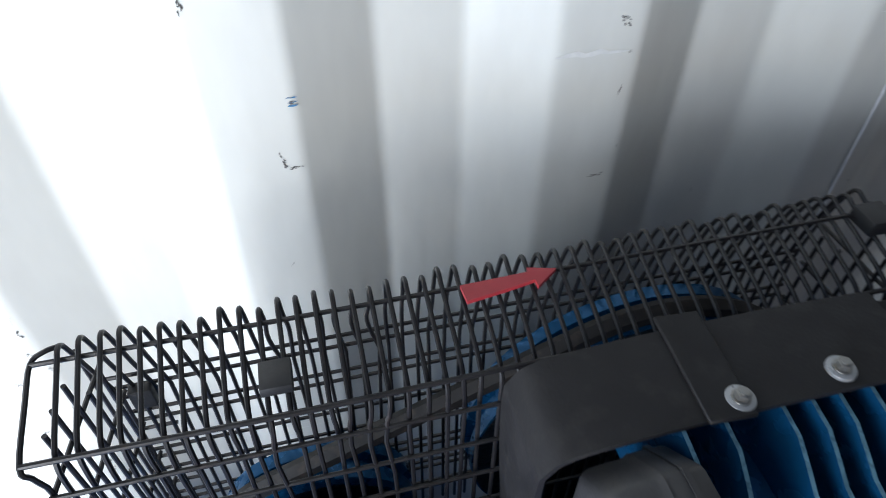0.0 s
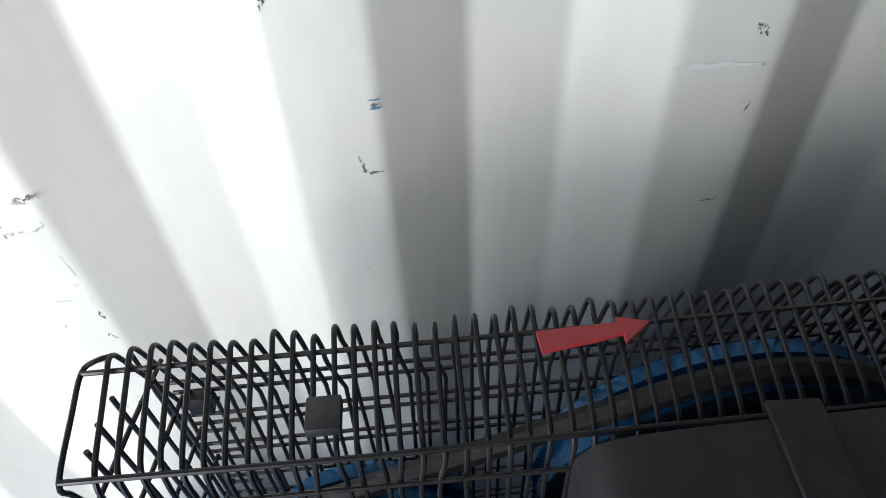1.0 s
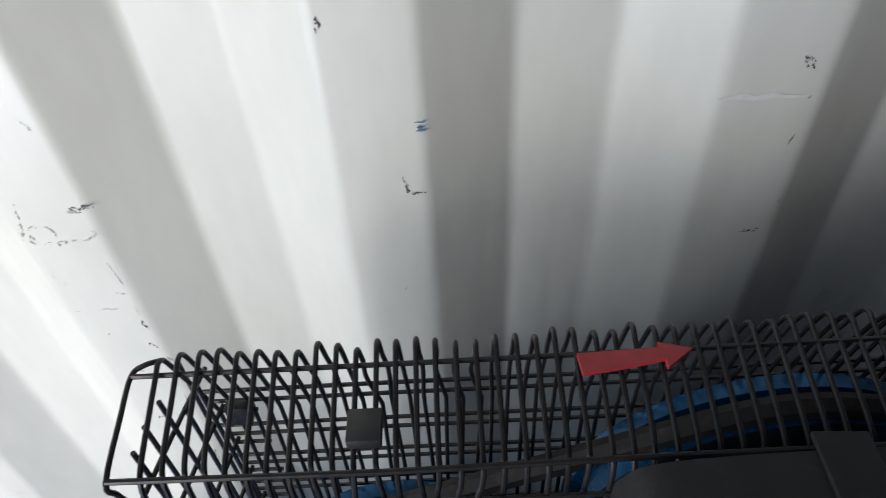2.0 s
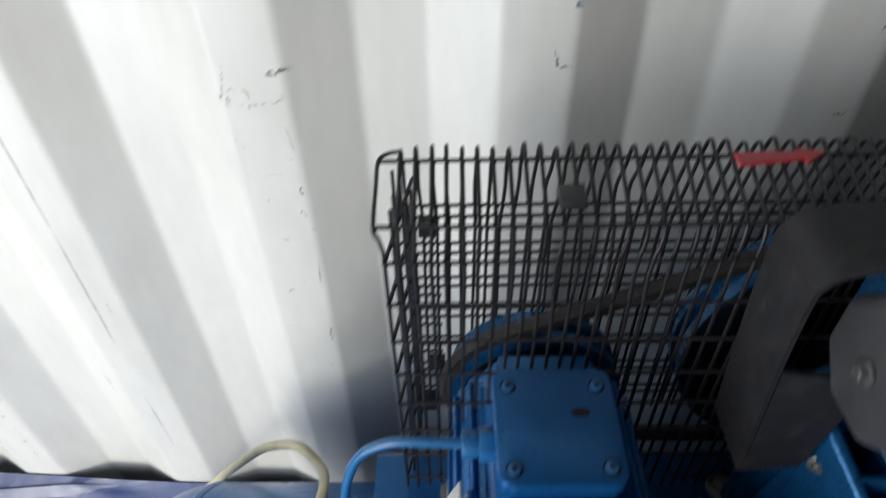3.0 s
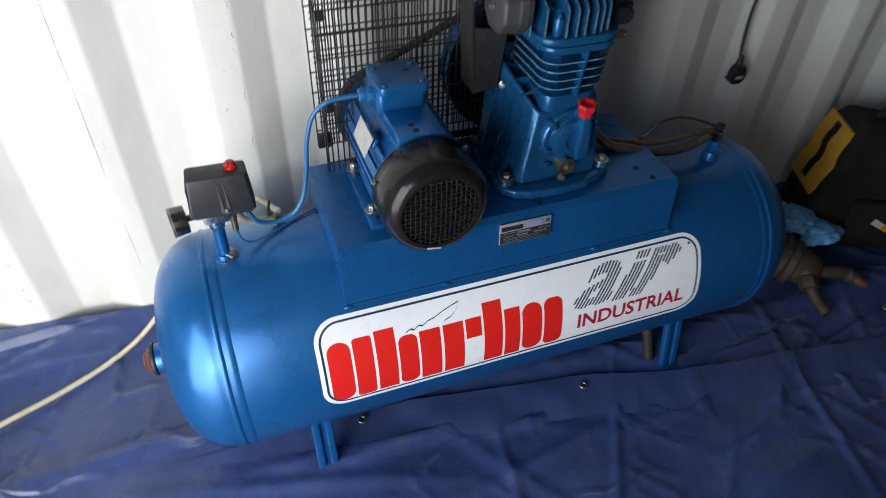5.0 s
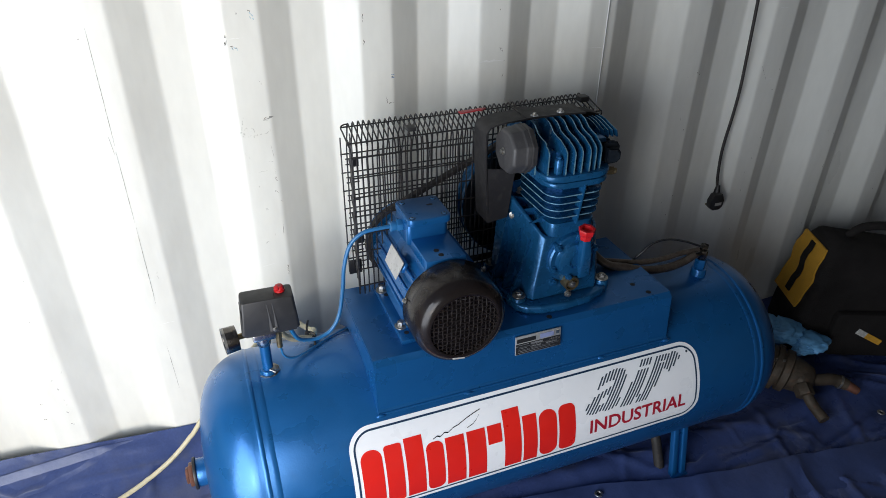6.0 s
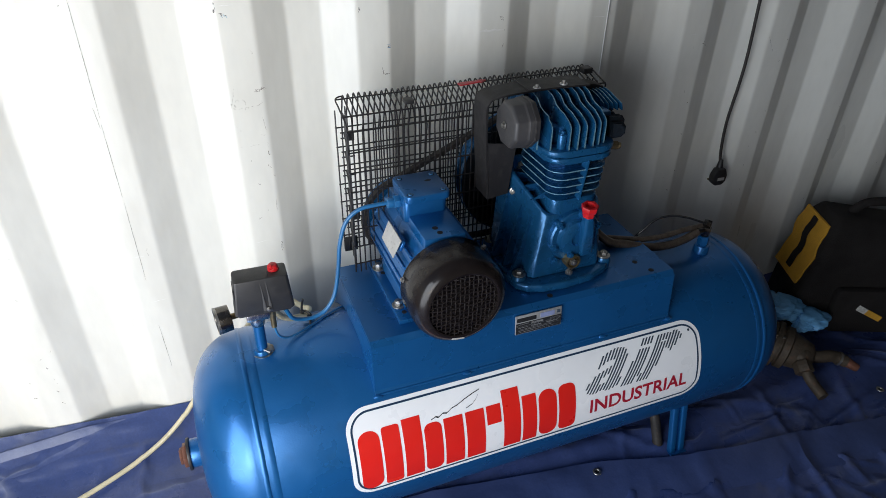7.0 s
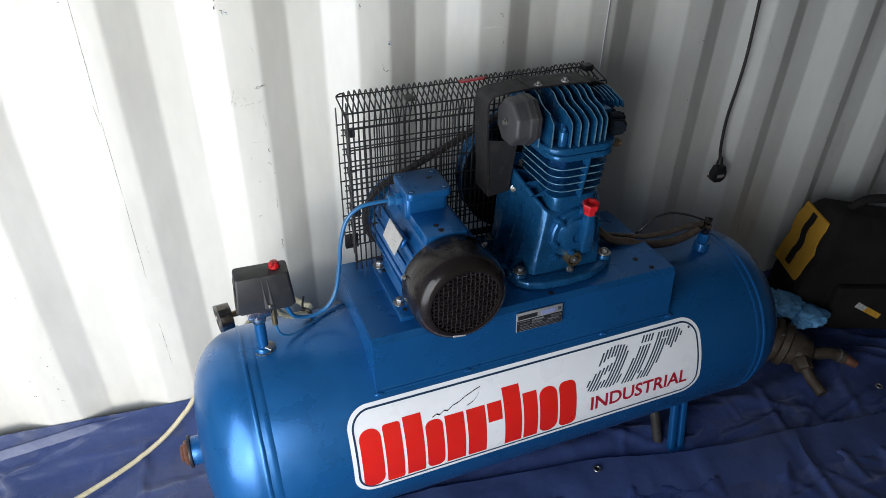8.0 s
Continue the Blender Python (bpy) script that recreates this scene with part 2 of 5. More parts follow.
def rod(p, q, r, r2=None, seg=24, bevel=0.0, bm=None):
    b = bm or bmesh.new()
    p, q = Vector(p), Vector(q)
    d = q - p
    m = Matrix.Translation((p + q) / 2) @ d.to_track_quat("Z", "Y").to_matrix().to_4x4()
    g = bmesh.ops.create_cone(b, cap_ends=True, segments=seg, radius1=r, radius2=r if r2 is None else r2, depth=d.length, matrix=m)
    if bevel:
        caps = {f for v in g["verts"] for f in v.link_faces if len(f.verts) > 4}
        es = {e for f in caps for e in f.edges}
        bmesh.ops.bevel(b, geom=list(es), offset=bevel, segments=2, affect="EDGES", profile=0.5)
    return b


def lathe(profile, origin, axis, seg=48, bm=None):
    """Turn (along, radius) pairs about an axis from origin."""
    b = bm or bmesh.new()
    q = Vector(axis).to_track_quat("Z", "Y").to_matrix()
    o = Vector(origin)
    rings = []
    for a, r in profile:
        if r < 1e-6:
            rings.append([b.verts.new(o + q @ Vector((0, 0, a)))])
        else:
            rings.append([b.verts.new(o + q @ Vector((r * math.cos(2 * math.pi * i / seg), r * math.sin(2 * math.pi * i / seg), a))) for i in range(seg)])
    for r0, r1 in zip(rings, rings[1:]):
        for i in range(seg):
            j = (i + 1) % seg
            vs = [r0[i % len(r0)], r0[j % len(r0)], r1[j % len(r1)], r1[i % len(r1)]]
            vs = list(dict.fromkeys(vs))
            if len(vs) > 2:
                b.faces.new(vs)
    for ring in (rings[0], rings[-1]):
        if len(ring) > 2:
            b.faces.new(ring)
    return b


def smooth_line(pts, n=8):
    """A Catmull-Rom line through pts."""
    p = [Vector(v) for v in pts]
    p = [2 * p[0] - p[1]] + p + [2 * p[-1] - p[-2]]
    out = []
    for i in range(1, len(p) - 2):
        a, b, c, d = p[i - 1:i + 3]
        for k in range(n):
            t = k / n
            out.append(0.5 * (2 * b + (c - a) * t + (2 * a - 5 * b + 4 * c - d) * t * t + (3 * b - a - 3 * c + d) * t ** 3))
    return out + [p[-2]]


def sweep(pts, r, seg=8, closed=False, bm=None, flat=1.0, up=None):
    """A tube along pts. flat squeezes it across its second direction."""
    b = bm or bmesh.new()
    p = [Vector(v) for v in pts]
    n = len(p)
    ref = Vector(up) if up else Vector((0.31, 0.17, 0.94))
    rings = []
    for i in range(n):
        if closed:
            d = (p[(i + 1) % n] - p[i - 1]).normalized()
        else:
            d = (p[min(i + 1, n - 1)] - p[max(i - 1, 0)]).normalized()
        side = d.cross(ref)
        if side.length < 1e-3:
            side = d.cross(Vector((1, 0, 0)))
        side.normalize()
        nrm = side.cross(d).normalized()
        ref = nrm
        rings.append([b.verts.new(p[i] + side * r * math.cos(2 * math.pi * k / seg) + nrm * r * flat * math.sin(2 * math.pi * k / seg)) for k in range(seg)])
    for i in range(n if closed else n - 1):
        a, c = rings[i], rings[(i + 1) % n]
        for k in range(seg):
            b.faces.new((a[k], a[(k + 1) % seg], c[(k + 1) % seg], c[k]))
    if not closed:
        b.faces.new(rings[0][::-1])
        b.faces.new(rings[-1])
    return b


def prism(outline, axis, a, c, bevel=0.0, seg=2, bm=None):
    """An outline of pairs, drawn along axis x, y or z from a to c."""
    b = bm or bmesh.new()
    put = {"x": lambda u, v, w: (w, u, v), "y": lambda u, v, w: (u, w, v), "z": lambda u, v, w: (u, v, w)}[axis]
    lo = [b.verts.new(put(u, v, a)) for u, v in outline]
    hi = [b.verts.new(put(u, v, c)) for u, v in outline]
    n = len(outline)
    fs = [b.faces.new(lo), b.faces.new(hi[::-1])]
    for i in range(n):
        fs.append(b.faces.new((lo[i], hi[i], hi[(i + 1) % n], lo[(i + 1) % n])))
    if bevel:
        es = {e for f in fs for e in f.edges}
        bmesh.ops.bevel(b, geom=list(es), offset=bevel, segments=seg, affect="EDGES", profile=0.5)
    return b


def loft(rings, bm=None):
    """Skin over rings of equal count, closed at both ends."""
    b = bm or bmesh.new()
    rs = [[b.verts.new(v) for v in ring] for ring in rings]
    n = len(rs[0])
    for r0, r1 in zip(rs, rs[1:]):
        for i in range(n):
            b.faces.new((r0[i], r0[(i + 1) % n], r1[(i + 1) % n], r1[i]))
    b.faces.new(rs[0][::-1])
    b.faces.new(rs[-1])
    return b


def rounded(x0, x1, y0, y1, r, n=5):
    """The outline of a rounded rectangle."""
    out = []
    for cx, cy, a0 in ((x1 - r, y1 - r, 0), (x0 + r, y1 - r, 90), (x0 + r, y0 + r, 180), (x1 - r, y0 + r, 270)):
        for k in range(n + 1):
            a = radians(a0 + 90 * k / n)
            out.append((cx + r * math.cos(a), cy + r * math.sin(a)))
    return out


def hex_bolt(name, at, r, parent, axis=(0, 0, 1), washer=1.7, mat=None, height=None):
    """A hexagon head on a washer."""
    a, d = Vector(at), Vector(axis).normalized()
    h = height or r * 0.9
    b = rod(a, a + d * r * 0.3, r * washer, seg=20, bevel=r * 0.06)
    rod(a + d * r * 0.28, a + d * (r * 0.28 + h), r, seg=6, bevel=r * 0.1, bm=b)
    rod(a + d * (r * 0.2 + h), a + d * (r * 0.5 + h), r * 0.55, seg=14, bm=b)
    return part(name, b, mat or M_STEEL, parent)


# ---------------------------------------------------------------- the container

PITCH, RIDGE0 = 0.278, -0.414


def corrugated(x0, x1, z0, z1, thick=0.002):
    """A pressed steel side: flats 70 mm wide standing 36 mm proud of the troughs."""
    first = math.floor((x0 - RIDGE0) / PITCH) - 1
    last = math.ceil((x1 - RIDGE0) / PITCH) + 1
    raw = []
    for k in range(first, last):
        e = RIDGE0 + k * PITCH
        raw += [(e - 0.070, 0.0), (e, 0.0), (e + 0.068, 0.036), (e + 0.140, 0.036)]
    line = []
    for i in range(1, len(raw) - 1):
        a, c, d = Vector(raw[i - 1]), Vector(raw[i]), Vector(raw[i + 1])
        u, w = (a - c).normalized() * 0.006, (d - c).normalized() * 0.006
        for t in (0, 0.25, 0.5, 0.75, 1):
            line.append((c + u) * (1 - t) ** 2 + c * 2 * t * (1 - t) + (c + w) * t * t)
    line = [v for v in line if x0 <= v.x <= x1]
    b = bmesh.new()
    rows = []
    steps = 12
    for j in range(steps + 1):
        z = z0 + (z1 - z0) * j / steps
        front, back = [], []
        for v in line:
            wob = 0.0016 * noise.noise((v.x * 2.2, z * 1.4, 3.1))
            front.append(b.verts.new((v.x, v.y + wob, z)))
            back.append(b.verts.new((v.x, v.y + wob + thick, z)))
        rows.append((front, back))
    for (f0, b0), (f1, b1) in zip(rows, rows[1:]):
        for i in range(len(line) - 1):
            b.faces.new((f0[i], f0[i + 1], f1[i + 1], f1[i]))
            b.faces.new((b0[i + 1], b0[i], b1[i], b1[i + 1]))
    for f, k in (rows[0], rows[-1]):
        for i in range(len(line) - 1):
            b.faces.new((f[i], f[i + 1], k[i + 1], k[i]))
    return b


wall = tagged(solid("wall_north", corrugated(DOOR_X, END_X, -0.01, ROOF_Z), M_WALL, angle=10),
              "white-painted corrugated steel container side with scuffs and scratches", "wall", kind="structure")
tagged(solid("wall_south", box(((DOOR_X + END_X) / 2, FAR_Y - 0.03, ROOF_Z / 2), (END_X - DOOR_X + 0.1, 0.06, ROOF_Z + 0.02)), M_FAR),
       "unseen opposite container side, toned dull and warm to set its bounce light", "wall", kind="structure")
tagged(solid("wall_east", box((END_X + 0.04, FAR_Y / 2, ROOF_Z / 2), (0.06, 2.5, ROOF_Z + 0.1)), M_FAR), "unseen container end, toned dull and warm to set its bounce light", "wall", kind="structure")
tagged(solid("ceiling", box(((DOOR_X + END_X) / 2, FAR_Y / 2, ROOF_Z + 0.035), (END_X - DOOR_X + 0.1, 2.5, 0.06)), M_CEIL), "unseen steel container roof, darkened blue-grey to limit bounce light", "ceiling", kind="structure")
tagged(solid("floor", box(((DOOR_X + END_X) / 2, FAR_Y / 2, -0.052), (END_X - DOOR_X + 0.1, 2.5, 0.08)), M_PLY), "worn brown plywood container floor", "floor", kind="structure")
tagged(solid("ground", box((0, 0, -0.145), (600, 600, 0.1)), M_EARTH), "pale concrete yard outside the container", "ground", kind="structure")
b = box((DOOR_X - 0.03, 0.02, ROOF_Z / 2), (0.06, 0.12, ROOF_Z), 0.006)
box((DOOR_X - 0.03, FAR_Y - 0.02, ROOF_Z / 2), (0.06, 0.12, ROOF_Z), 0.006, bm=b)
box((DOOR_X - 0.03, FAR_Y / 2, ROOF_Z + 0.0), (0.06, -FAR_Y - 0.1, 0.1), 0.006, bm=b)
tagged(solid("trim", b, M_WALL), "white steel frame of the open container doorway", "door frame", kind="structure")

# scuffs, scratches and crayon on the paint
STREAKS = [
    (-0.431, 0.909, -0.421, 0.910), (-0.424, 0.905, -0.407, 0.912), (-0.418, 0.911, -0.408, 0.911), (-0.422, 0.847, -0.418, 0.817),
    (-0.155, 0.934, -0.151, 0.917), (-0.150, 0.915, -0.138, 0.916), (-0.141, 0.979, -0.137, 0.975), (-0.200, 1.115, -0.200, 1.098),
    (-0.199, 1.066, -0.199, 1.052), (0.122, 1.022, 0.124, 1.014), (0.126, 1.022, 0.128, 1.014),
    (-0.484, 1.090, -0.486, 1.068), (-0.478, 1.066, -0.462, 1.061), 
    (-0.434, 1.137, -0.428, 1.131), (-0.458, 1.132, -0.455, 1.129), (0.691, 0.918, 0.704, 0.909),
    (0.905, 0.917, 0.932, 0.873), (-0.734, 0.351, -0.730, 0.210), (-0.417, 0.530, -0.420, 0.504),
    (-0.421, 0.770, -0.418, 0.752), (-0.425, 0.735, -0.419, 0.728), (-0.417, 0.645, -0.419, 0.615), (-0.452, 0.690, -0.446, 0.688), (-0.462, 0.600, -0.456, 0.603), (-0.742, 0.905, -0.738, 0.860),
    (-0.997, 0.287, -0.994, 0.281), (-1.043, 0.249, -1.038, 0.247), (-1.050, 0.201, -1.040, 0.199), (-0.996, 0.212, -0.992, 0.206), (-0.995, 0.172, -0.991, 0.166),
]


def streak(x0, z0, x1, z1, w, mat, name="scuff"):
    """A thin uneven smear lying on the flat of the wall."""
    b = bmesh.new()
    a, c = Vector((x0, 0, z0)), Vector((x1, 0, z1))
    d = (c - a).normalized()
    s = Vector((-d.z, 0, d.x))
    n = max(4, int((c - a).length / 0.006))
    top, low = [], []
    for i in range(n + 1):
        t = i / n
        k = w * (0.35 + random.random()) * (0.25 + math.sin(math.pi * min(1, max(0, t))) ** 0.5 if 0 < t < 1 else 0.15)
        p = a.lerp(c, t) + s * w * 0.8 * (random.random() - 0.5)
        lift = Vector((0, 0.0016 * noise.noise((p.x * 2.2, p.z * 1.4, 3.1)) - 0.0005, 0))
        top.append(b.verts.new(p + s * k * 0.5 + lift))
        low.append(b.verts.new(p - s * k * 0.5 + lift))
    for i in range(n):
        b.faces.new((top[i], top[i + 1], low[i + 1], low[i]))
    ob = solid(name, b, mat, smooth=False)
    ob.parent = wall
    return ob


def broken(x0, z0, x1, z1, mat, bits, w):
    """A rubbed mark that has left only specks along its line."""
    a, c = Vector((x0, 0, z0)), Vector((x1, 0, z1))
    for _ in range(bits):
        t = random.random() * 0.9
        p = a.lerp(c, t) + Vector((random.gauss(0, 0.0008), 0, random.gauss(0, 0.0008)))
        q = p + (c - a) * random.uniform(0.08, 0.30) + Vector((random.gauss(0, 0.0006), 0, random.gauss(0, 0.0006)))
        streak(p.x, p.z, q.x, q.z, w * random.uniform(0.6, 1.3), mat)


for s in STREAKS:
    if abs(s[1] - s[3]) > 0.03:
        streak(*s, 0.0005, M_SCUFF)
    else:
        broken(*s, M_SCUFF, 8, 0.0010)
broken(0.117, 0.865, 0.133, 0.868, M_SCUFF, 9, 0.0009)
streak(0.070, 0.9915, 0.134, 0.992, 0.0036, M_SCRAPE, "scrape")
# the outline of a flaked patch of paint
for flake, w in (([(-0.472, 0.915), (-0.475, 0.901), (-0.479, 0.885), (-0.467, 0.891), (-0.454, 0.889), (-0.453, 0.870), (-0.438, 0.873), (-0.423, 0.877)], 0.0010),
                 ([(-0.483, 0.885), (-0.482, 0.874), (-0.470, 0.870), (-0.452, 0.872)], 0.0008), ([(-0.430, 0.995), (-0.427, 0.988), (-0.422, 0.982)], 0.0009),
                 ([(-0.430, 0.808), (-0.417, 0.804)], 0.0006), ([(-0.420, 0.796), (-0.418, 0.777)], 0.0006), ([(-0.480, 0.837), (-0.472, 0.819)], 0.0006), ([(-0.419, 0.887), (-0.420, 0.878), (-0.428, 0.875)], 0.0008)):
    for p, q in zip(flake, flake[1:]):
        broken(*p, *q, M_SCUFF2, 4, w)
broken(-0.482, 0.884, -0.474, 0.878, M_SCUFF2, 8, 0.0022)
broken(-0.433, 0.905, -0.423, 0.905, M_SCUFF2, 8, 0.0024)
broken(-0.486, 0.782, -0.429, 0.786, M_SCUFF2, 5, 0.0007)
for z in (0.980, 0.976, 0.973):
    streak(-0.143 + random.random() * 0.003, z, -0.133, z + 0.001, 0.0012, M_CRAYON, "crayon_mark")
for x, z in ((-0.430, 1.131), (-0.427, 1.127), (-0.431, 1.123), (-0.426, 1.120), (-0.474, 1.063), (-0.470, 1.065), (-0.465, 1.062)):
    streak(x, z, x + 0.003, z - 0.005, 0.0018, M_CHALK, "crayon_mark")
for a, c in ((1.12, 0.88), (0.87, 0.70), (0.69, 0.48)):
    streak(-0.735 + 0.002 * random.random(), a, -0.734, c, 0.0006, M_SCUFF, "scratch")
rng = random.Random(5)
for k in (-2, -1, 0, 1, 2, 3, 4, 5, 6, 7):
    e = RIDGE0 + k * PITCH
    for _ in range(4 if -2 < k < 2 else 10):
        x = e - abs(rng.gauss(0, 0.016)) if rng.random() < 0.7 else e - 0.07 * rng.random()
        z = rng.uniform(0.18, 1.25)
        lean = rng.uniform(-0.004, 0.006)
        ln = rng.choice((0.003, 0.004, 0.006, 0.012))
        streak(x, z, x + lean, z - ln, 0.0009 if ln > 0.005 else 0.0016, M_SCUFF if rng.random() < 0.35 and k > 1 else M_SCUFF2)
    for _ in range(2):
        x, z = e - rng.uniform(0.045, 0.068), rng.uniform(0.3, 1.1)
        streak(x, z, x + rng.uniform(0.02, 0.045), z + rng.uniform(-0.002, 0.004), 0.0012, M_SCRAPE, "scrape")

# ---------------------------------------------------------------- the tarpaulin on the floor


crg = random.Random(11)
CREASES = [(crg.uniform(-1.6, 1.8), crg.uniform(-1.3, -0.05), crg.choice((0.15, -0.25, 0.5, -0.9, 1.3, 0.05)) + crg.uniform(-0.2, 0.2), crg.uniform(0.18, 0.60), crg.uniform(0.004, 0.010), crg.uniform(0.010, 0.034)) for _ in range(64)]
CREASES += [(crg.uniform(-1.25, 1.6), crg.uniform(-1.1, -0.06), crg.uniform(-1.6, 1.6), crg.uniform(0.05, 0.16), crg.uniform(0.003, 0.006), crg.uniform(0.010, 0.018)) for _ in range(90)]
CREASES += [(-0.88, -0.072, -0.03, 0.17, 0.006, 0.010), (-0.845, -0.150, 1.45, 0.09, 0.014, 0.010), (0.70, -0.518, 0.03, 0.12, 0.008, 0.012), (0.49, -0.61, 1.30, 0.06, 0.007, 0.010),
            (0.86, -0.66, -0.62, 0.14, 0.008, 0.012), (-0.70, -0.60, 0.35, 0.20, 0.010, 0.014), (1.02, -0.55, 0.25, 0.16, 0.012, 0.018), (0.62, -0.74, 0.12, 0.22, 0.008, 0.014),
            (0.76, -0.506, 0.03, 0.15, 0.007, 0.007), (0.504, -0.61, 1.32, 0.085, 0.008, 0.007), (0.885, -0.68, 1.50, 0.09, 0.009, 0.020), (0.70, -0.655, 0.9, 0.11, 0.008, 0.020),
            (-0.87, -0.022, -0.12, 0.09, 0.005, 0.008), (-0.835, -0.18, 1.42, 0.07, 0.008, 0.006), (1.05, -0.68, 1.2, 0.13, 0.010, 0.024), (0.36, -0.56, 0.25, 0.12, 0.008, 0.016)]


def tarp_height(x, y):
    z = 0.006
    z += 0.007 * (0.5 + noise.noise((x * 2.3, y * 4.1, 0.7))) + 0.003 * noise.noise((x * 7, y * 9, 2.2)) + 0.0016 * abs(noise.noise((x * 24, y * 17, 4.2)))
    for ang, f, amp, ph in ((20, 5.5, 0.006, 0.3), (-35, 4.2, 0.006, 1.7), (72, 3.4, 0.005, 4.1), (-8, 6.6, 0.003, 2.6)):
        u = x * math.cos(radians(ang)) + y * math.sin(radians(ang))
        v = -x * math.sin(radians(ang)) + y * math.cos(radians(ang))
        s = math.sin(f * (u + 0.12 * noise.noise((v * 2.1, u * 1.3, ph))) + ph)
        gate = max(0.0, 0.5 + noise.noise((x * 1.1 + ph, y * 1.6, ph * 2)))
        z += amp * max(0.0, s) ** 9 * gate * 2
    for cx, cy, ang, ln, amp, wd in CREASES:
        dx, dy = x - cx, y - cy
        u, v = dx * math.cos(ang) + dy * math.sin(ang), -dx * math.sin(ang) + dy * math.cos(ang)
        if abs(u) < ln and abs(v) < wd * 3:
            v += 0.008 * math.sin(u * 5 + cx * 5)
            z += amp * (1 - (u / ln) ** 2) * max(0.0, 1 - abs(v) / wd)
    # it laps up the wall and bunches under the tank
    t = max(0.0, (y + 0.20) / 0.20)
    z += t ** 2 * (0.088 + 0.014 * math.sin(x * 3.7 + 1.0) + 0.014 * noise.noise((x * 5, 1, 1)))
    z += 0.016 * math.exp(-((y + 0.40 + 0.03 * math.sin(3 * x)) / 0.035) ** 2)
    return max(0.003, z)


def sheet(x0, x1, y0, y1, nx, ny, lift=0.0):
    b = bmesh.new()
    g = [[b.verts.new((x0 + (x1 - x0) * i / nx, y0 + (y1 - y0) * j / ny, tarp_height(x0 + (x1 - x0) * i / nx, y0 + (y1 - y0) * j / ny) + lift)) for i in range(nx + 1)] for j in range(ny + 1)]
    for j in range(ny):
        for i in range(nx):
            b.faces.new((g[j][i], g[j][i + 1], g[j + 1][i + 1], g[j + 1][i]))
    return b


tarp = thing("tarpaulin", (0.2, -0.8, 0), "creased dark blue woven tarpaulin covering the container floor", "tarpaulin")
part("tarp_sheet", sheet(-1.30, 2.4, -1.6, -0.004, 420, 190), M_TARP, tarp, angle=180)


def hem(line, w, name="hem", lift=0.004):
    """A doubled edge that runs along the sheet."""
    b = bmesh.new()
    p = smooth_line([(x, y, 0) for x, y in line], 14)
    rows = []
    for i, v in enumerate(p):
        d = (p[min(i + 1, len(p) - 1)] - p[max(i - 1, 0)]).normalized()
        s = Vector((-d.y, d.x, 0))
        k = min(1.0, 4 * min(i, len(p) - 1 - i) / len(p))
        u, lf = w * (0.15 + 0.85 * k), lift * k + 0.0008
        rows.append([b.verts.new((q.x, q.y, tarp_height(q.x, q.y) + h)) for q, h in ((v - s * u * 4.5, -0.001), (v - s * u * 2.5, lf * 0.35), (v - s * u * 0.5, lf * 0.8), (v + s * u * 0.9, lf), (v + s * u, -0.002))])
    for r0, r1 in zip(rows, rows[1:]):
        for k in range(4):
            b.faces.new((r0[k], r0[k + 1], r1[k + 1], r1[k]))
    return part(name, b, M_HEM, tarp)


hem([(-0.75, -0.44), (-0.45, -0.445), (-0.2, -0.452), (0.094, -0.482), (0.243, -0.502), (0.506, -0.560), (0.78, -0.585), (1.078, -0.615), (1.5, -0.65), (1.9, -0.68)], 0.020, lift=0.016)
hem([(-1.29, -0.054), (-1.17, -0.040), (-1.0, -0.024), (-0.87, -0.012)], 0.003, lift=0.006)


def eyelet(x, y):
    z = tarp_height(x, y) + 0.020
    b = bmesh.new()
    ring = [(x + 0.008 * math.cos(2 * math.pi * k / 24), y + 0.008 * math.sin(2 * math.pi * k / 24), z) for k in range(24)]
    sweep(ring, 0.003, 8, True, b, flat=0.6, up=(0, 0, 1))
    e = part("eyelet", b, M_STEEL, tarp, "aluminium eyelet")
    part("eyelet_hole", rod((x, y, z - 0.004), (x, y, z - 0.0015), 0.006, seg=16), M_HOLE, e)


for x, y in ((0.232, -0.512), (1.155, -0.520), (-0.30, -0.46)):
    eyelet(x, y)

# ---------------------------------------------------------------- the compressor: receiver

TY, TZ, TR = -0.336, 0.292, 0.220
comp = thing("air_compressor", (-0.10, -0.325, 0.0), "blue belt-driven piston air compressor on a horizontal receiver", "air compressor")

LX, RX = -0.545, 0.620
prof = []
for k in range(13):
    a = radians(90 * k / 12)
    prof.append((LX - 0.118 * math.cos(a) ** 1.0 * 1.0, TR * math.sin(a) ** 0.62 if k else 0))
prof += [(LX + 0.001, TR + 0.0004), (LX + 0.3, TR), (RX - 0.3, TR)]
for k in range(12, -1, -1):
    a = radians(90 * k / 12)
    prof.append((RX + 0.118 * math.cos(a), TR * math.sin(a) ** 0.62 if k else 0))
tank = part("tank", lathe(prof, (0, TY, TZ), (1, 0, 0), 96), M_BLUE, comp, "metallic blue painted steel receiver", angle=30)


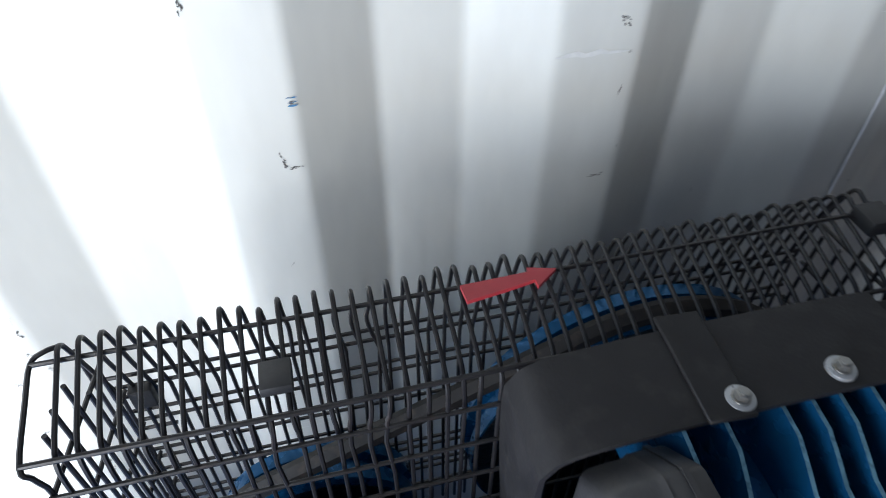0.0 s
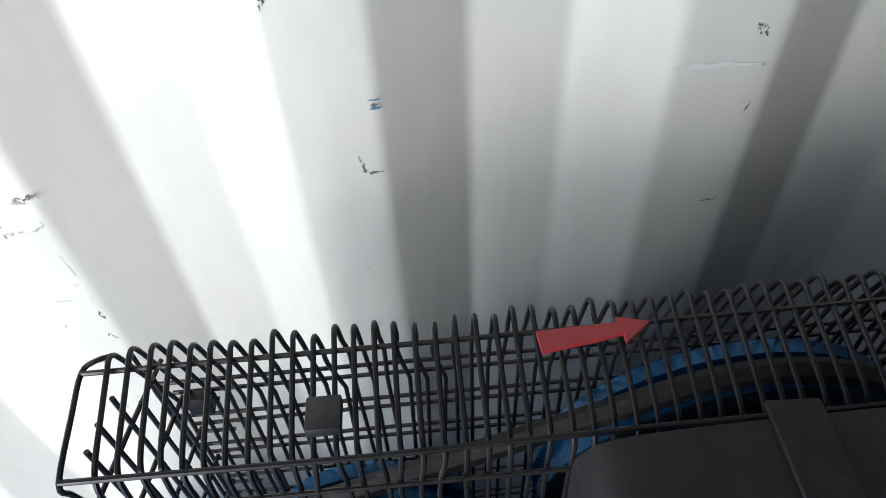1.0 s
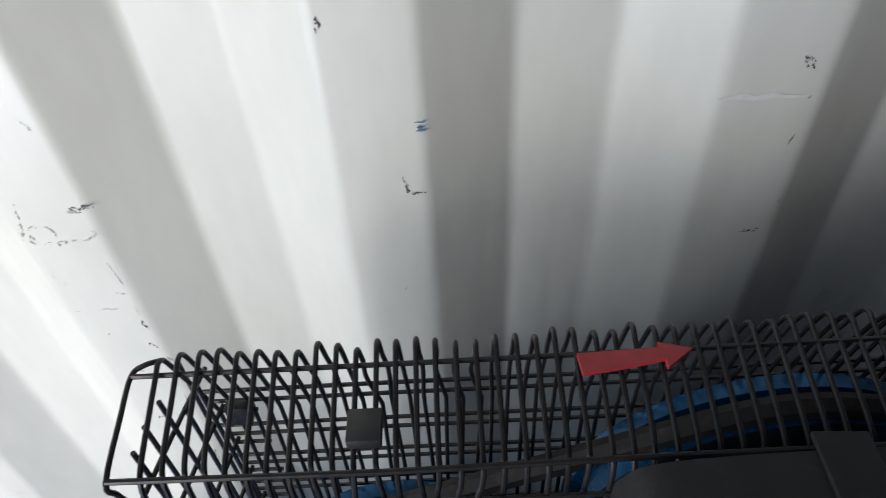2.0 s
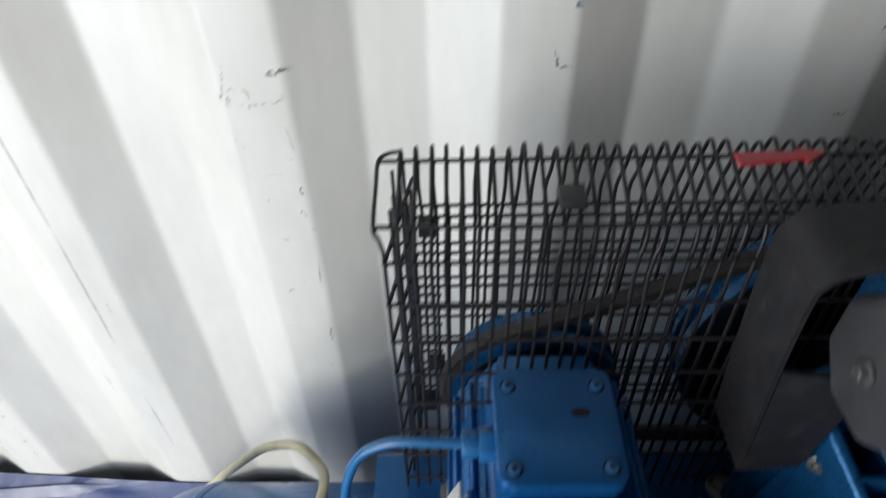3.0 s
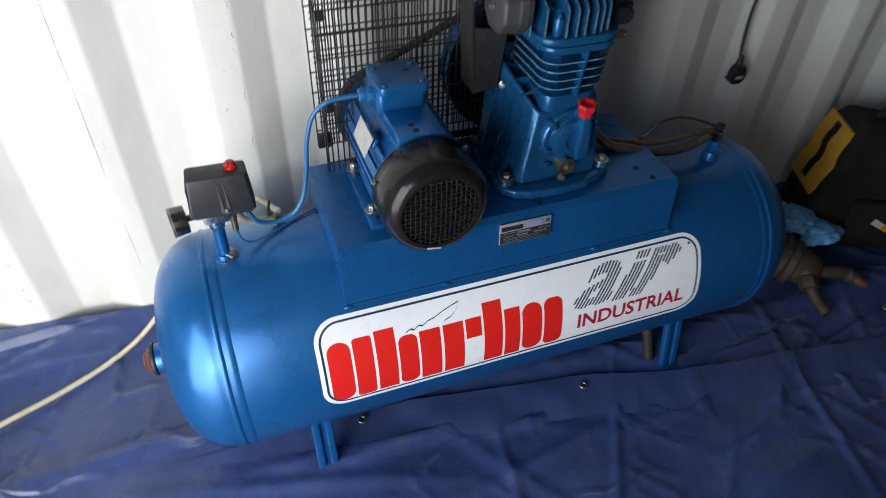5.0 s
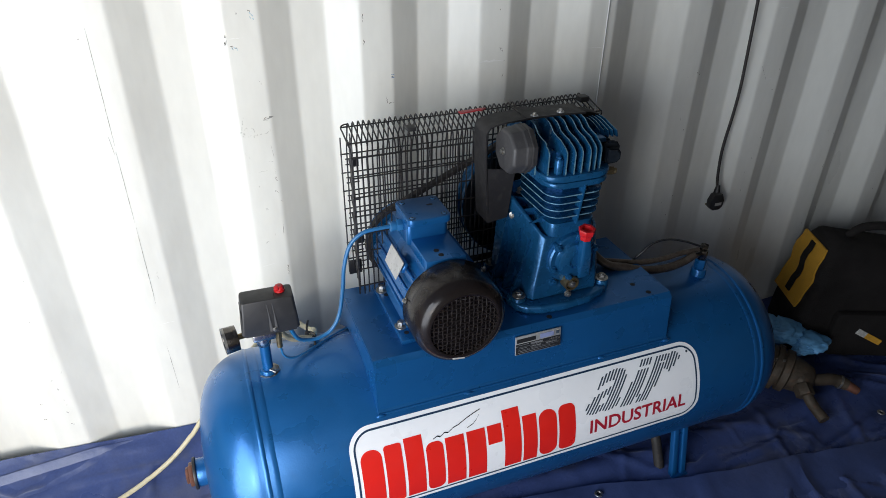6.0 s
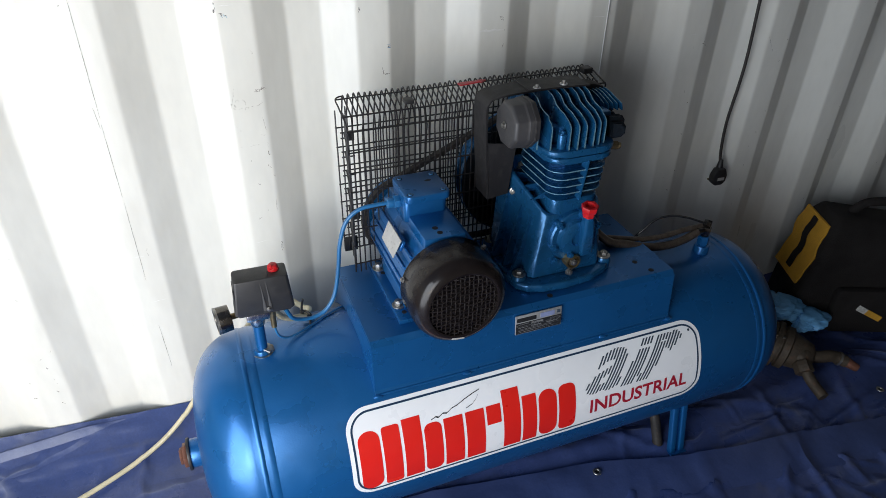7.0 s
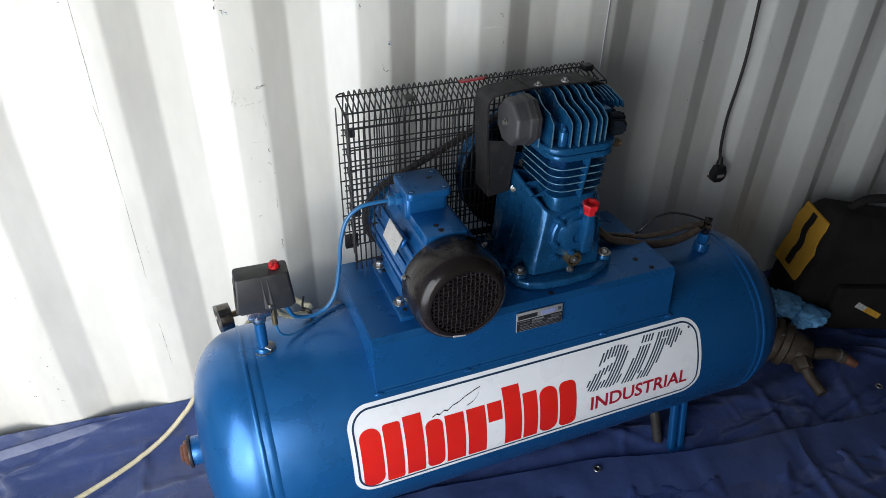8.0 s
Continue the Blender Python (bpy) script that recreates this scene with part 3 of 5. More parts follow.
def ring_on_tank(x, w, h):
    b = bmesh.new()
    n = 120
    pr = [(-w, -0.002), (-w, h * 0.4), (-w * 0.45, h), (w * 0.45, h), (w, h * 0.4), (w, -0.002)]
    rings = []
    for i in range(n):
        a = 2 * math.pi * i / n
        j = 0.0006 * noise.noise((x * 9, math.cos(a) * 9, math.sin(a) * 9))
        rings.append([b.verts.new((x + u + j, TY + (TR + v) * math.cos(a), TZ + (TR + v) * math.sin(a))) for u, v in pr])
    for i in range(n):
        r0, r1 = rings[i], rings[(i + 1) % n]
        for k in range(5):
            b.faces.new((r0[k], r0[k + 1], r1[k + 1], r1[k]))
    return b


for x in (LX - 0.003, RX + 0.003):
    part("weld_seam", ring_on_tank(x, 0.0045, 0.0022), M_BLUE, tank)
    part("joggle_band", ring_on_tank(x + (0.017 if x < 0 else -0.017), 0.006, 0.0012), M_BLUE, tank)


def foot(x, y):
    """A folded steel channel leg welded to the belly of the receiver, its flanges turned outwards."""
    s = -1 if y < TY else 1
    b = bmesh.new()
    for dx, hw, d0, d1 in ((0.0, 0.014, 0.0, 0.008), (-0.0135, 0.0085, -0.002, 0.016), (0.0135, 0.0085, -0.002, 0.016)):
        c = prism(rounded(x + dx - hw, x + dx + hw, d0, d1, 0.004, 3), "z", 0.012, 0.215)
        for v in c.verts:
            v.co.y = y + s * v.co.y + (0.2 - v.co.z) * 0.20 * s
        me = bpy.data.meshes.new("tmp")
        c.to_mesh(me)
        c.free()
        b.from_mesh(me)
        bpy.data.meshes.remove(me)
    box((x, y + 0.040 * s, 0.012), (0.050, 0.040, 0.006), 0.002, bm=b)
    bmesh.ops.recalc_face_normals(b, faces=b.faces[:])
    return part("foot", b, M_BLUE, tank)


for x in (-0.40, 0.465):
    foot(x, -0.482)
    foot(x, -0.190)
part("drain_pipe", sweep(smooth_line([(0.425, -0.430, 0.125), (0.428, -0.462, 0.095), (0.430, -0.482, 0.050), (0.431, -0.497, 0.016)]), 0.0130, 14), M_RUBBER, tank, "dark rusty drain pipe")
b = rod((-0.640, TY, 0.275), (-0.685, TY, 0.275), 0.030, seg=32, bevel=0.002)
part("boss", b, M_BLUE, tank)
b = rod((-0.684, TY, 0.275), (-0.690, TY, 0.275), 0.034, seg=32, bevel=0.001)
part("seal_washer", b, M_PLASTIC, tank)
b = rod((-0.689, TY, 0.275), (-0.699, TY, 0.275), 0.026, seg=6, bevel=0.002)
rod((-0.698, TY, 0.275), (-0.706, TY, 0.275), 0.018, seg=6, bevel=0.002, bm=b)
part("drain_plug", b, M_COPPER, tank, "tarnished copper-coloured hexagon plug")

# ---------------------------------------------------------------- receiver sticker

U0, U1, S0, S1 = -0.392, 0.435, -0.024, 0.170


def on_tank(bm, lift):
    """Wrap a flat drawing in (x, arc) round the receiver."""
    for k in range(1, 34):
        s = -0.03 + 0.0065 * k
        bmesh.ops.bisect_plane(bm, geom=bm.verts[:] + bm.edges[:] + bm.faces[:], plane_co=(0, s, 0), plane_no=(0, 1, 0))
    for v in bm.verts:
        a = v.co.y / TR
        r = TR + lift
        v.co = Vector((v.co.x, TY - r * math.cos(a), TZ + r * math.sin(a)))
    return bm


def flat(outlines):
    b = bmesh.new()
    for o in outlines:
        f = b.faces.new([b.verts.new((u, s, 0)) for u, s in o])
    bmesh.ops.triangulate(b, faces=b.faces[:])
    return b


def ring_flat(outer, inner):
    b = bmesh.new()
    o = [b.verts.new((*p, 0)) for p in outer]
    i = [b.verts.new((*p, 0)) for p in inner]
    n = len(o)
    for k in range(n):
        b.faces.new((o[k], o[(k + 1) % n], i[(k + 1) % n], i[k]))
    return b


sticker = part("label_sticker", on_tank(flat([rounded(U0, U1, S0, S1, 0.046, 10)]), 0.0008), M_WHITE, comp, "large white sticker with red blocks and a grey hatched word", angle=180)
part("border_line", on_tank(ring_flat(rounded(U0 + 0.008, U1 - 0.008, S0 + 0.008, S1 - 0.008, 0.040, 10), rounded(U0 + 0.0120, U1 - 0.0120, S0 + 0.0120, S1 - 0.0120, 0.036, 10)), 0.0013), M_NAVY, sticker, angle=180)


def arc(cx, cy, rx, ry, a0, a1, n=10):
    return [(cx + rx * math.cos(radians(a0 + (a1 - a0) * k / n)), cy + ry * math.sin(radians(a0 + (a1 - a0) * k / n))) for k in range(n + 1)]


def bar(u0, u1, s0, s1, slant=0.0):
    return [(u0, s0), (u1, s0), (u1 + slant * (s1 - s0), s1), (u0 + slant * (s1 - s0), s1)]


BASE, MID, TALL = -0.008, 0.104, 0.128
H2 = (MID - BASE) / 2
BLOCKS = [
    rounded(-0.374, -0.331, BASE - 0.002, MID + 0.018, 0.020, 6),
    rounded(-0.326, -0.290, BASE - 0.002, MID + 0.018, 0.006, 4),
    bar(-0.284, -0.246, BASE, TALL - 0.002),
    rounded(-0.241, -0.204, BASE, MID, 0.014, 5),
    bar(-0.199, -0.158, BASE, MID),
    bar(-0.152, -0.111, BASE, MID),
    bar(-0.106, -0.074, MID - 0.042, MID),
    bar(-0.069, -0.030, BASE, TALL),
    bar(-0.025, 0.008, BASE, MID),
    rounded(0.013, 0.056, BASE, MID, 0.020, 6),
    rounded(0.061, 0.102, BASE, MID, 0.014, 6),
]
for o in BLOCKS:
    part("red_block", on_tank(flat([o]), 0.0013), M_LOGO, sticker, angle=180)


def lettering(text, width, height, bold=0.020):
    """Flat letters as a bmesh, from the corner (0, 0) to (width, height)."""
    cu = bpy.data.curves.new("letters", "FONT")
    cu.body, cu.size, cu.resolution_u = text, 1.0, 3
    cu.offset = bold
    ob = bpy.data.objects.new("letters", cu)
    scene.collection.objects.link(ob)
    dg = bpy.context.evaluated_depsgraph_get()
    me = bpy.data.meshes.new_from_object(ob.evaluated_get(dg))
    bm = bmesh.new()
    bm.from_mesh(me)
    bpy.data.objects.remove(ob)
    bpy.data.meshes.remove(me)
    x0, x1 = min(v.co.x for v in bm.verts), max(v.co.x for v in bm.verts)
    y0, y1 = min(v.co.y for v in bm.verts), max(v.co.y for v in bm.verts)
    for v in bm.verts:
        v.co = Vector(((v.co.x - x0) / (x1 - x0) * width, (v.co.y - y0) / (y1 - y0) * height, 0))
    return bm


def glyph(letter, w0, w1, s0, s1):
    """The flat triangles of one slanted letter of the hatched word."""
    g = lettering(letter, w1 - w0, s1 - s0, 0.022 if letter == "a" else 0.055)
    bmesh.ops.triangulate(g, faces=g.faces[:])
    tris = [[(v.co.x + w0 + 0.76 * (v.co.y + s0 - 0.060), v.co.y + s0) for v in f.verts] for f in g.faces]
    g.free()
    return tris


HATCHED = glyph("a", 0.112, 0.202, 0.060, 0.148) + glyph("l", 0.211, 0.246, 0.060, 0.131) + glyph("l", 0.211, 0.246, 0.138, 0.152) + glyph("r", 0.254, 0.328, 0.060, 0.152)


def in_hatch(u, s):
    """True inside the slanted letters that the hatching fills."""
    for (ax, ay), (bx, by), (cx, cy) in HATCHED:
        d1 = (u - bx) * (ay - by) - (ax - bx) * (s - by)
        d2 = (u - cx) * (by - cy) - (bx - cx) * (s - cy)
        d3 = (u - ax) * (cy - ay) - (cx - ax) * (s - ay)
        if (d1 >= 0 and d2 >= 0 and d3 >= 0) or (d1 <= 0 and d2 <= 0 and d3 <= 0):
            return True
    return False


u = 0.05
while u < 0.40:
    run, s = None, 0.057
    while s < 0.162:
        inside = in_hatch(u + 0.70 * (s - 0.06), s)
        if inside and run is None:
            run = s
        if not inside and run is not None:
            if s - run > 0.005:
                a, c = u + 0.70 * (run - 0.06), u + 0.70 * (s - 0.06)
                part("hatch_line", on_tank(flat([[(a, run), (a + 0.0046, run), (c + 0.0046, s), (c, s)]]), 0.0013), M_HATCH, sticker, angle=180)
            run = None
        s += 0.0015
    u += 0.0082
part("round_mark", on_tank(flat([arc(0.408, 0.145, 0.0030, 0.0030, 0, 340, 14)]), 0.0013), M_HATCH, sticker, angle=180)
for pts, w in (([(-0.216, 0.116), (-0.206, 0.120), (-0.200, 0.117), (-0.190, 0.123), (-0.182, 0.121), (-0.170, 0.128), (-0.158, 0.131), (-0.140, 0.139), (-0.120, 0.146), (-0.106, 0.150)], 0.0022),
               ([(-0.106, 0.150), (-0.110, 0.141), (-0.118, 0.131), (-0.126, 0.125), (-0.140, 0.120)], 0.0018)):
    scr = bmesh.new()
    for (a, c), (d, e) in zip(pts, pts[1:]):
        scr.faces.new([scr.verts.new((p - 0.008, q - 0.008, 0)) for p, q in ((a, c), (d, e), (d + w * 0.5, e + w), (a + w * 0.5, c + w))])
    part("torn_scratch", on_tank(scr, 0.0016), M_HOLE, sticker, angle=180)


bm = lettering("INDUSTRIAL", 0.258, 0.036)
for v in bm.verts:
    v.co.x += 0.139
    v.co.y += 0.012
part("lettering", on_tank(bm, 0.0014), M_LETTER, sticker, "dark red capital letters", angle=180)

# ---------------------------------------------------------------- compressor: saddle plate

SX0, SX1, SF, SB, STOP = -0.321, 0.366, -0.472, -0.196, 0.574


def saddle_outline():
    t = 0.006
    out = [(-0.4868, 0.4570), (-0.4815, 0.4640), (SF, STOP - 0.010), (SF + 0.010, STOP), (SB - 0.010, STOP), (SB, STOP - 0.010), (-0.166, 0.459), (-0.154, 0.447)]
    inn = [(-0.158, 0.443), (-0.172, 0.455), (SB - t, STOP - 0.012), (SB - 0.013, STOP - t), (SF + 0.013, STOP - t), (SF + t, STOP - 0.012), (-0.4765, 0.4600), (-0.4825, 0.4530)]
    return out + inn


saddle = part("saddle_plate", prism(saddle_outline(), "x", SX0, SX1), M_BLUE, comp, "folded blue steel motor platform", angle=25)
for x in (SX0 + 0.002, SX1 - 0.002):
    b = prism([(-0.4755, 0.458), (SF + 0.004, STOP - 0.008), (SB - 0.004, STOP - 0.008), (-0.172, 0.455), (-0.25, 0.500), (-0.325, 0.508), (-0.40, 0.500)], "x", x - 0.002, x + 0.002)
    part("end_gusset", b, M_BLUE, saddle)
part("folded_lip", sweep([(SX0, -0.4862, 0.4568), (-0.10, -0.4862, 0.4568), (0.15, -0.4862, 0.4568), (SX1, -0.4862, 0.4568)], 0.0026, 10), M_BLUE, saddle)
for x in (SX0 + 0.004, -0.13, 0.19, SX1 - 0.004):
    b = bmesh.new()
    bmesh.ops.create_icosphere(b, subdivisions=2, radius=1)
    for v in b.verts:
        k = 1 + 0.3 * noise.noise(v.co * 2 + Vector((x * 9, 0, 0)))
        v.co = Vector((x + v.co.x * 0.010 * k, -0.4885 + v.co.y * 0.004 * k, 0.4555 + v.co.z * 0.004 * k))
    part("weld_bead", b, M_BLUE, saddle)
for x, y in ((0.303, -0.411), (0.3185, -0.449), (0.066, -0.453), (0.285, -0.30)):
    part("bolt_hole", rod((x, y, STOP - 0.001), (x, y, STOP + 0.0006), 0.006, seg=16), M_HOLE, saddle)

# rating plate on the front of the saddle
slope = math.atan2(-0.484 - SF, STOP - 0.010 - 0.459)
PT = Matrix.Translation((0.029, -0.4787, 0.5385)) @ Matrix.Rotation(slope, 4, "X")
rp = solid("rating_plate", box((0, 0, 0), (0.106, 0.0024, 0.044), 0.0008), M_PLATE)
rp.data.transform(PT)
under(rp, comp)
rp["label"] = "small silver rating plate with dark printed rows"


def plate_bar(x0, x1, z0, z1, mat, name="printed_bar"):
    o = solid(name, box(((x0 + x1) / 2, -0.0016, (z0 + z1) / 2), (x1 - x0, 0.0008, z1 - z0)), mat, False)
    o.data.transform(PT)
    under(o, rp)


plate_bar(-0.0515, 0.0515, -0.0205, 0.0040, M_HOLE)
plate_bar(-0.0495, -0.0060, 0.0068, 0.0160, M_HOLE)
plate_bar(0.0040, 0.0360, 0.0070, 0.0175, M_INK, "printed_block")
plate_bar(0.0420, 0.0490, 0.0095, 0.0165, M_HATCH, "printed_block")
for x0, x1, z0, z1 in ((-0.046, -0.022, 0.0008, 0.0018), (-0.018, 0.010, -0.0022, 0.0026), (0.026, 0.046, -0.0016, 0.0022), (-0.046, 0.048, -0.0040, -0.0034), (-0.046, -0.024, -0.0070, -0.0060),
                       (-0.018, 0.006, -0.0082, -0.0056), (0.018, 0.044, -0.0082, -0.0056), (-0.046, 0.048, -0.0108, -0.0102), (-0.046, 0.030, -0.0138, -0.0130), (-0.046, 0.044, -0.0176, -0.0168)):
    plate_bar(x0, x1, z0, z1, M_PLATE)
for x in (-0.049, 0.049):
    o = solid("rivet", rod((x, -0.001, -0.001), (x, -0.0030, -0.001), 0.0018, seg=12, bevel=0.0005), M_STEEL)
    o.data.transform(PT)
    under(o, rp)

# ---------------------------------------------------------------- compressor: electric motor

MX, MZ = -0.158, 0.660
out = []
for k in range(48):
    a = 2 * math.pi * k / 48
    r = 0.079 + (0.004 if k % 2 else 0.0) * (1 if abs(math.cos(a)) > 0.45 else 0)
    x, z = MX + r * math.cos(a), MZ + r * math.sin(a)
    if math.sin(a) > 0.82:
        z = MZ + 0.078
    out.append((x, z))
motor = part("motor", prism(out, "y", -0.440, -0.205), M_BLUE, comp, "blue finned electric motor", angle=18)
part("top_pad", prism([(MX - 0.044, MZ + 0.055), (MX + 0.040, MZ + 0.055), (MX + 0.038, MZ + 0.094), (MX - 0.042, MZ + 0.094)], "y", -0.432, -0.212, 0.002), M_BLUE, motor)
for sx in (-1, 1):
    for k in range(5):
        a = radians(-28 + 17 * k)
        c = Vector((MX + sx * 0.078 * math.cos(a), 0, MZ + 0.078 * math.sin(a)))
        t = Matrix.Rotation(-a * sx, 4, "Y")
        part("cooling_rib", box((c.x, -0.315, c.z), (0.018, 0.205, 0.0035), 0.001, 1, t), M_BLUE, motor)
part("end_shield", lathe([(0, 0.05), (0, 0.078), (0.003, 0.081), (0.009, 0.078), (0.013, 0.058), (0.024, 0.048), (0.026, 0.03)], (MX, -0.213, MZ), (0, 1, 0), 48), M_BLUE, motor)
part("shaft", rod((MX, -0.19, MZ), (MX, -0.14, MZ), 0.012), M_STEEL, motor)
cowl = part("fan_cowl", lathe([(0.0, 0.0915), (0.002, 0.0930), (0.050, 0.0930), (0.064, 0.0915), (0.075, 0.0875), (0.083, 0.0810), (0.0875, 0.0735), (0.0885, 0.0690), (0.0875, 0.0668), (0.080, 0.0655), (0.080, 0.0)],
                              (MX, -0.436, MZ), (0, -1, 0), 72), M_COWL, motor, "glossy black fan cowl with a woven wire grille", angle=50)
for i in range(-7, 8):
    d = i * 0.0086
    h = math.sqrt(max(0, 0.0662 ** 2 - d * d))
    for up in (False, True):
        pts = []
        for k in range(9):
            u = -h + 2 * h * k / 8
            dip = -0.5205 - 0.0018 * math.sin((k + i) * math.pi / 1.0 + (1.57 if up else -1.57)) - 0.003 * (1 - (u * u + d * d) / 0.0044)
            pts.append((MX + d, dip, MZ + u) if up else (MX + u, dip, MZ + d))
        part("grille_wire", sweep(pts, 0.0012, 6, up=(0, 1, 0)), M_GRILLE, cowl)
part("chipped_edge", box((MX - 0.010, -0.5225, MZ - 0.0735), (0.026, 0.003, 0.005), 0.001, 1, Matrix.Rotation(0.15, 4, "Y")), M_PAPER, cowl, "pale chipped paint")
for a in (163, 42, 275):
    x, z = MX + 0.093 * math.cos(radians(a)), MZ + 0.093 * math.sin(radians(a))
    hex_bolt("cowl_screw", (x, -0.445, z), 0.0042, motor, (math.cos(radians(a)), 0, math.sin(radians(a))), 1.3)
for x in (-0.236, -0.080):
    rail = part("foot_rail", box((x, -0.325, STOP + 0.005), (0.034, 0.220, 0.010), 0.0015), M_BLUE, motor)
    part("foot_web", box((x + (0.016 if x < MX else -0.016), -0.315, STOP + 0.030), (0.008, 0.17, 0.05), 0.002, 1, Matrix.Rotation(radians(22 if x < MX else -22), 4, "Y")), M_BLUE, motor)
    for y in (-0.252, -0.388):
        hex_bolt("foot_bolt", (x - 0.004, y, STOP + 0.010), 0.0078, motor, height=0.010)
    for y in (-0.272, -0.412):
        part("bolt_hole", rod((x, y, STOP + 0.0095), (x, y, STOP + 0.0108), 0.005, seg=14), M_HOLE, motor)
tbx = part("terminal_box", prism(rounded(-0.208, -0.121, -0.342, -0.264, 0.010, 4), "z", 0.740, 0.7875, 0.002), M_BLUE, motor)
part("terminal_lid", prism(rounded(-0.2095, -0.1195, -0.358, -0.262, 0.012, 4), "z", 0.7880, 0.8030, 0.0025), M_BLUE, motor)
for x, y in ((-0.198, -0.346), (-0.132, -0.345), (-0.132, -0.279), (-0.198, -0.279)):
    part("screw_recess", rod((x, y, 0.8020), (x, y, 0.8034), 0.0062, seg=18), M_HOLE, motor)
    b = rod((x, y, 0.8025), (x, y, 0.8048), 0.0048, seg=18, bevel=0.0009)
    part("lid_screw", b, M_TUBE, motor)
    part("screw_socket", rod((x, y, 0.8046), (x, y, 0.8050), 0.0021, seg=6), M_HOLE, motor)
for dx, dy in ((0, 0), (0.003, -0.018)):
    part("drain_hole", rod((-0.168 + dx, -0.398 + dy, 0.7536), (-0.168 + dx, -0.398 + dy, 0.7548), 0.0055, seg=14), M_HOLE, motor)
b = bmesh.new()
ring = [b.verts.new((-0.147 + (0.007 + 0.004 * noise.noise((k * 0.9, 1, 4))) * math.cos(k * 0.5236), -0.302 + (0.004 + 0.003 * noise.noise((k * 0.7, 5, 2))) * math.sin(k * 0.5236), 0.8034)) for k in range(12)]
b.faces.new(ring)
part("paint_chip", b, M_HOLE, motor, "dark chipped paint on the lid", smooth=False)
b = rod((-0.208, -0.308, 0.772), (-0.220, -0.308, 0.772), 0.013, seg=6, bevel=0.001)
rod((-0.219, -0.308, 0.772), (-0.233, -0.308, 0.772), 0.0105, seg=20, bevel=0.001, bm=b)
part("cable_gland", b, M_TUBE, motor)
b = loft([[(-0.2335 + d, -0.322, 0.741), (-0.2495 + d, -0.327, 0.709), (-0.2470 + d, -0.388, 0.699), (-0.2315 + d, -0.392, 0.736)] for d in (0.0, -0.0015)])
part("motor_plate", b, M_PAPER, motor, "dirty white printed motor plate", smooth=False)
part("plate_rail", box((-0.2285, -0.355, 0.720), (0.008, 0.066, 0.022), 0.002, 1, Matrix.Rotation(radians(24), 4, "Y")), M_BLUE, motor)

# ---------------------------------------------------------------- compressor: drive

BY = -0.168
FX, FZ, FR, PR = 0.120, 0.718, 0.146, 0.083
fly = part("flywheel", lathe([(-0.018, 0.128), (-0.019, FR), (-0.008, FR), (-0.004, FR - 0.008), (0.004, FR - 0.008), (0.008, FR), (0.019, FR), (0.018, 0.128), (-0.018, 0.128)], (FX, BY, FZ), (0, 1, 0), 72),
           M_CAST, comp, "blue cast flywheel with dark spokes")
part("rim_face", lathe([(-0.0197, 0.127), (-0.0197, FR - 0.002), (-0.0180, FR - 0.002), (-0.0180, 0.127), (-0.0197, 0.127)], (FX, BY, FZ), (0, 1, 0), 72), M_DARK, fly, "dark face of the flywheel rim")
for k in range(5):
    a = radians(72 * k + 18)
    d = Vector((math.cos(a), 0, math.sin(a)))
    c = Vector((FX, BY, FZ)) + d * 0.082
    part("spoke", box(c, (0.10, 0.010, 0.034), 0.003, 2, Matrix.Rotation(-a + 0.25, 4, "Y")), M_BLACK, fly)
part("hub", rod((FX, BY - 0.09, FZ), (FX, BY + 0.018, FZ), 0.034, seg=32, bevel=0.003), M_BLACK, fly)
pulley = part("motor_pulley", lathe([(-0.018, 0.02), (-0.018, PR), (-0.006, PR), (-0.003, PR - 0.009), (0.003, PR - 0.009), (0.006, PR), (0.018, PR), (0.018, 0.02)], (MX, BY, MZ), (0, 1, 0), 48), M_CAST, comp, "blue cast motor pulley")
part("pulley_web", lathe([(-0.0186, 0.022), (-0.0186, 0.071), (-0.0170, 0.071), (-0.0170, 0.022), (-0.0186, 0.022)], (MX, BY, MZ), (0, 1, 0), 48), M_DARK, pulley, "dark pulley web")
d = math.hypot(FX - MX, FZ - MZ)
base = math.atan2(FZ - MZ, FX - MX)
off = math.acos((PR - FR) / d)
loop = []
for k in range(25):
    a = base + off + (2 * math.pi - 2 * off) * k / 24
    loop.append((MX + (PR + 0.004) * math.cos(a), BY - 0.009, MZ + (PR + 0.004) * math.sin(a)))
for k in range(41):
    a = base - off + 2 * off * k / 40
    loop.append((FX + (FR + 0.004) * math.cos(a), BY - 0.009, FZ + (FR + 0.004) * math.sin(a)))
part("drive_belt", sweep(loop, 0.0085, 6, True, up=(0, 1, 0)), M_RUBBER, comp, "dusty black rubber V-belt")

# ---------------------------------------------------------------- compressor: wire belt guard

GX0, GX1, GF, GB, GT = -0.291, 0.276, -0.240, -0.146, 0.9400
guard = part("belt_guard", sweep([(GX0, GF + 0.001, 0.9275), (-0.14, GF - 0.001, 0.9285), (0.0, GF + 0.001, 0.9280), (GX1, GF + 0.001, 0.9290)], 0.0017, 8), M_WIRE, comp, "black welded wire cage over the belt drive")
WR = 0.0016


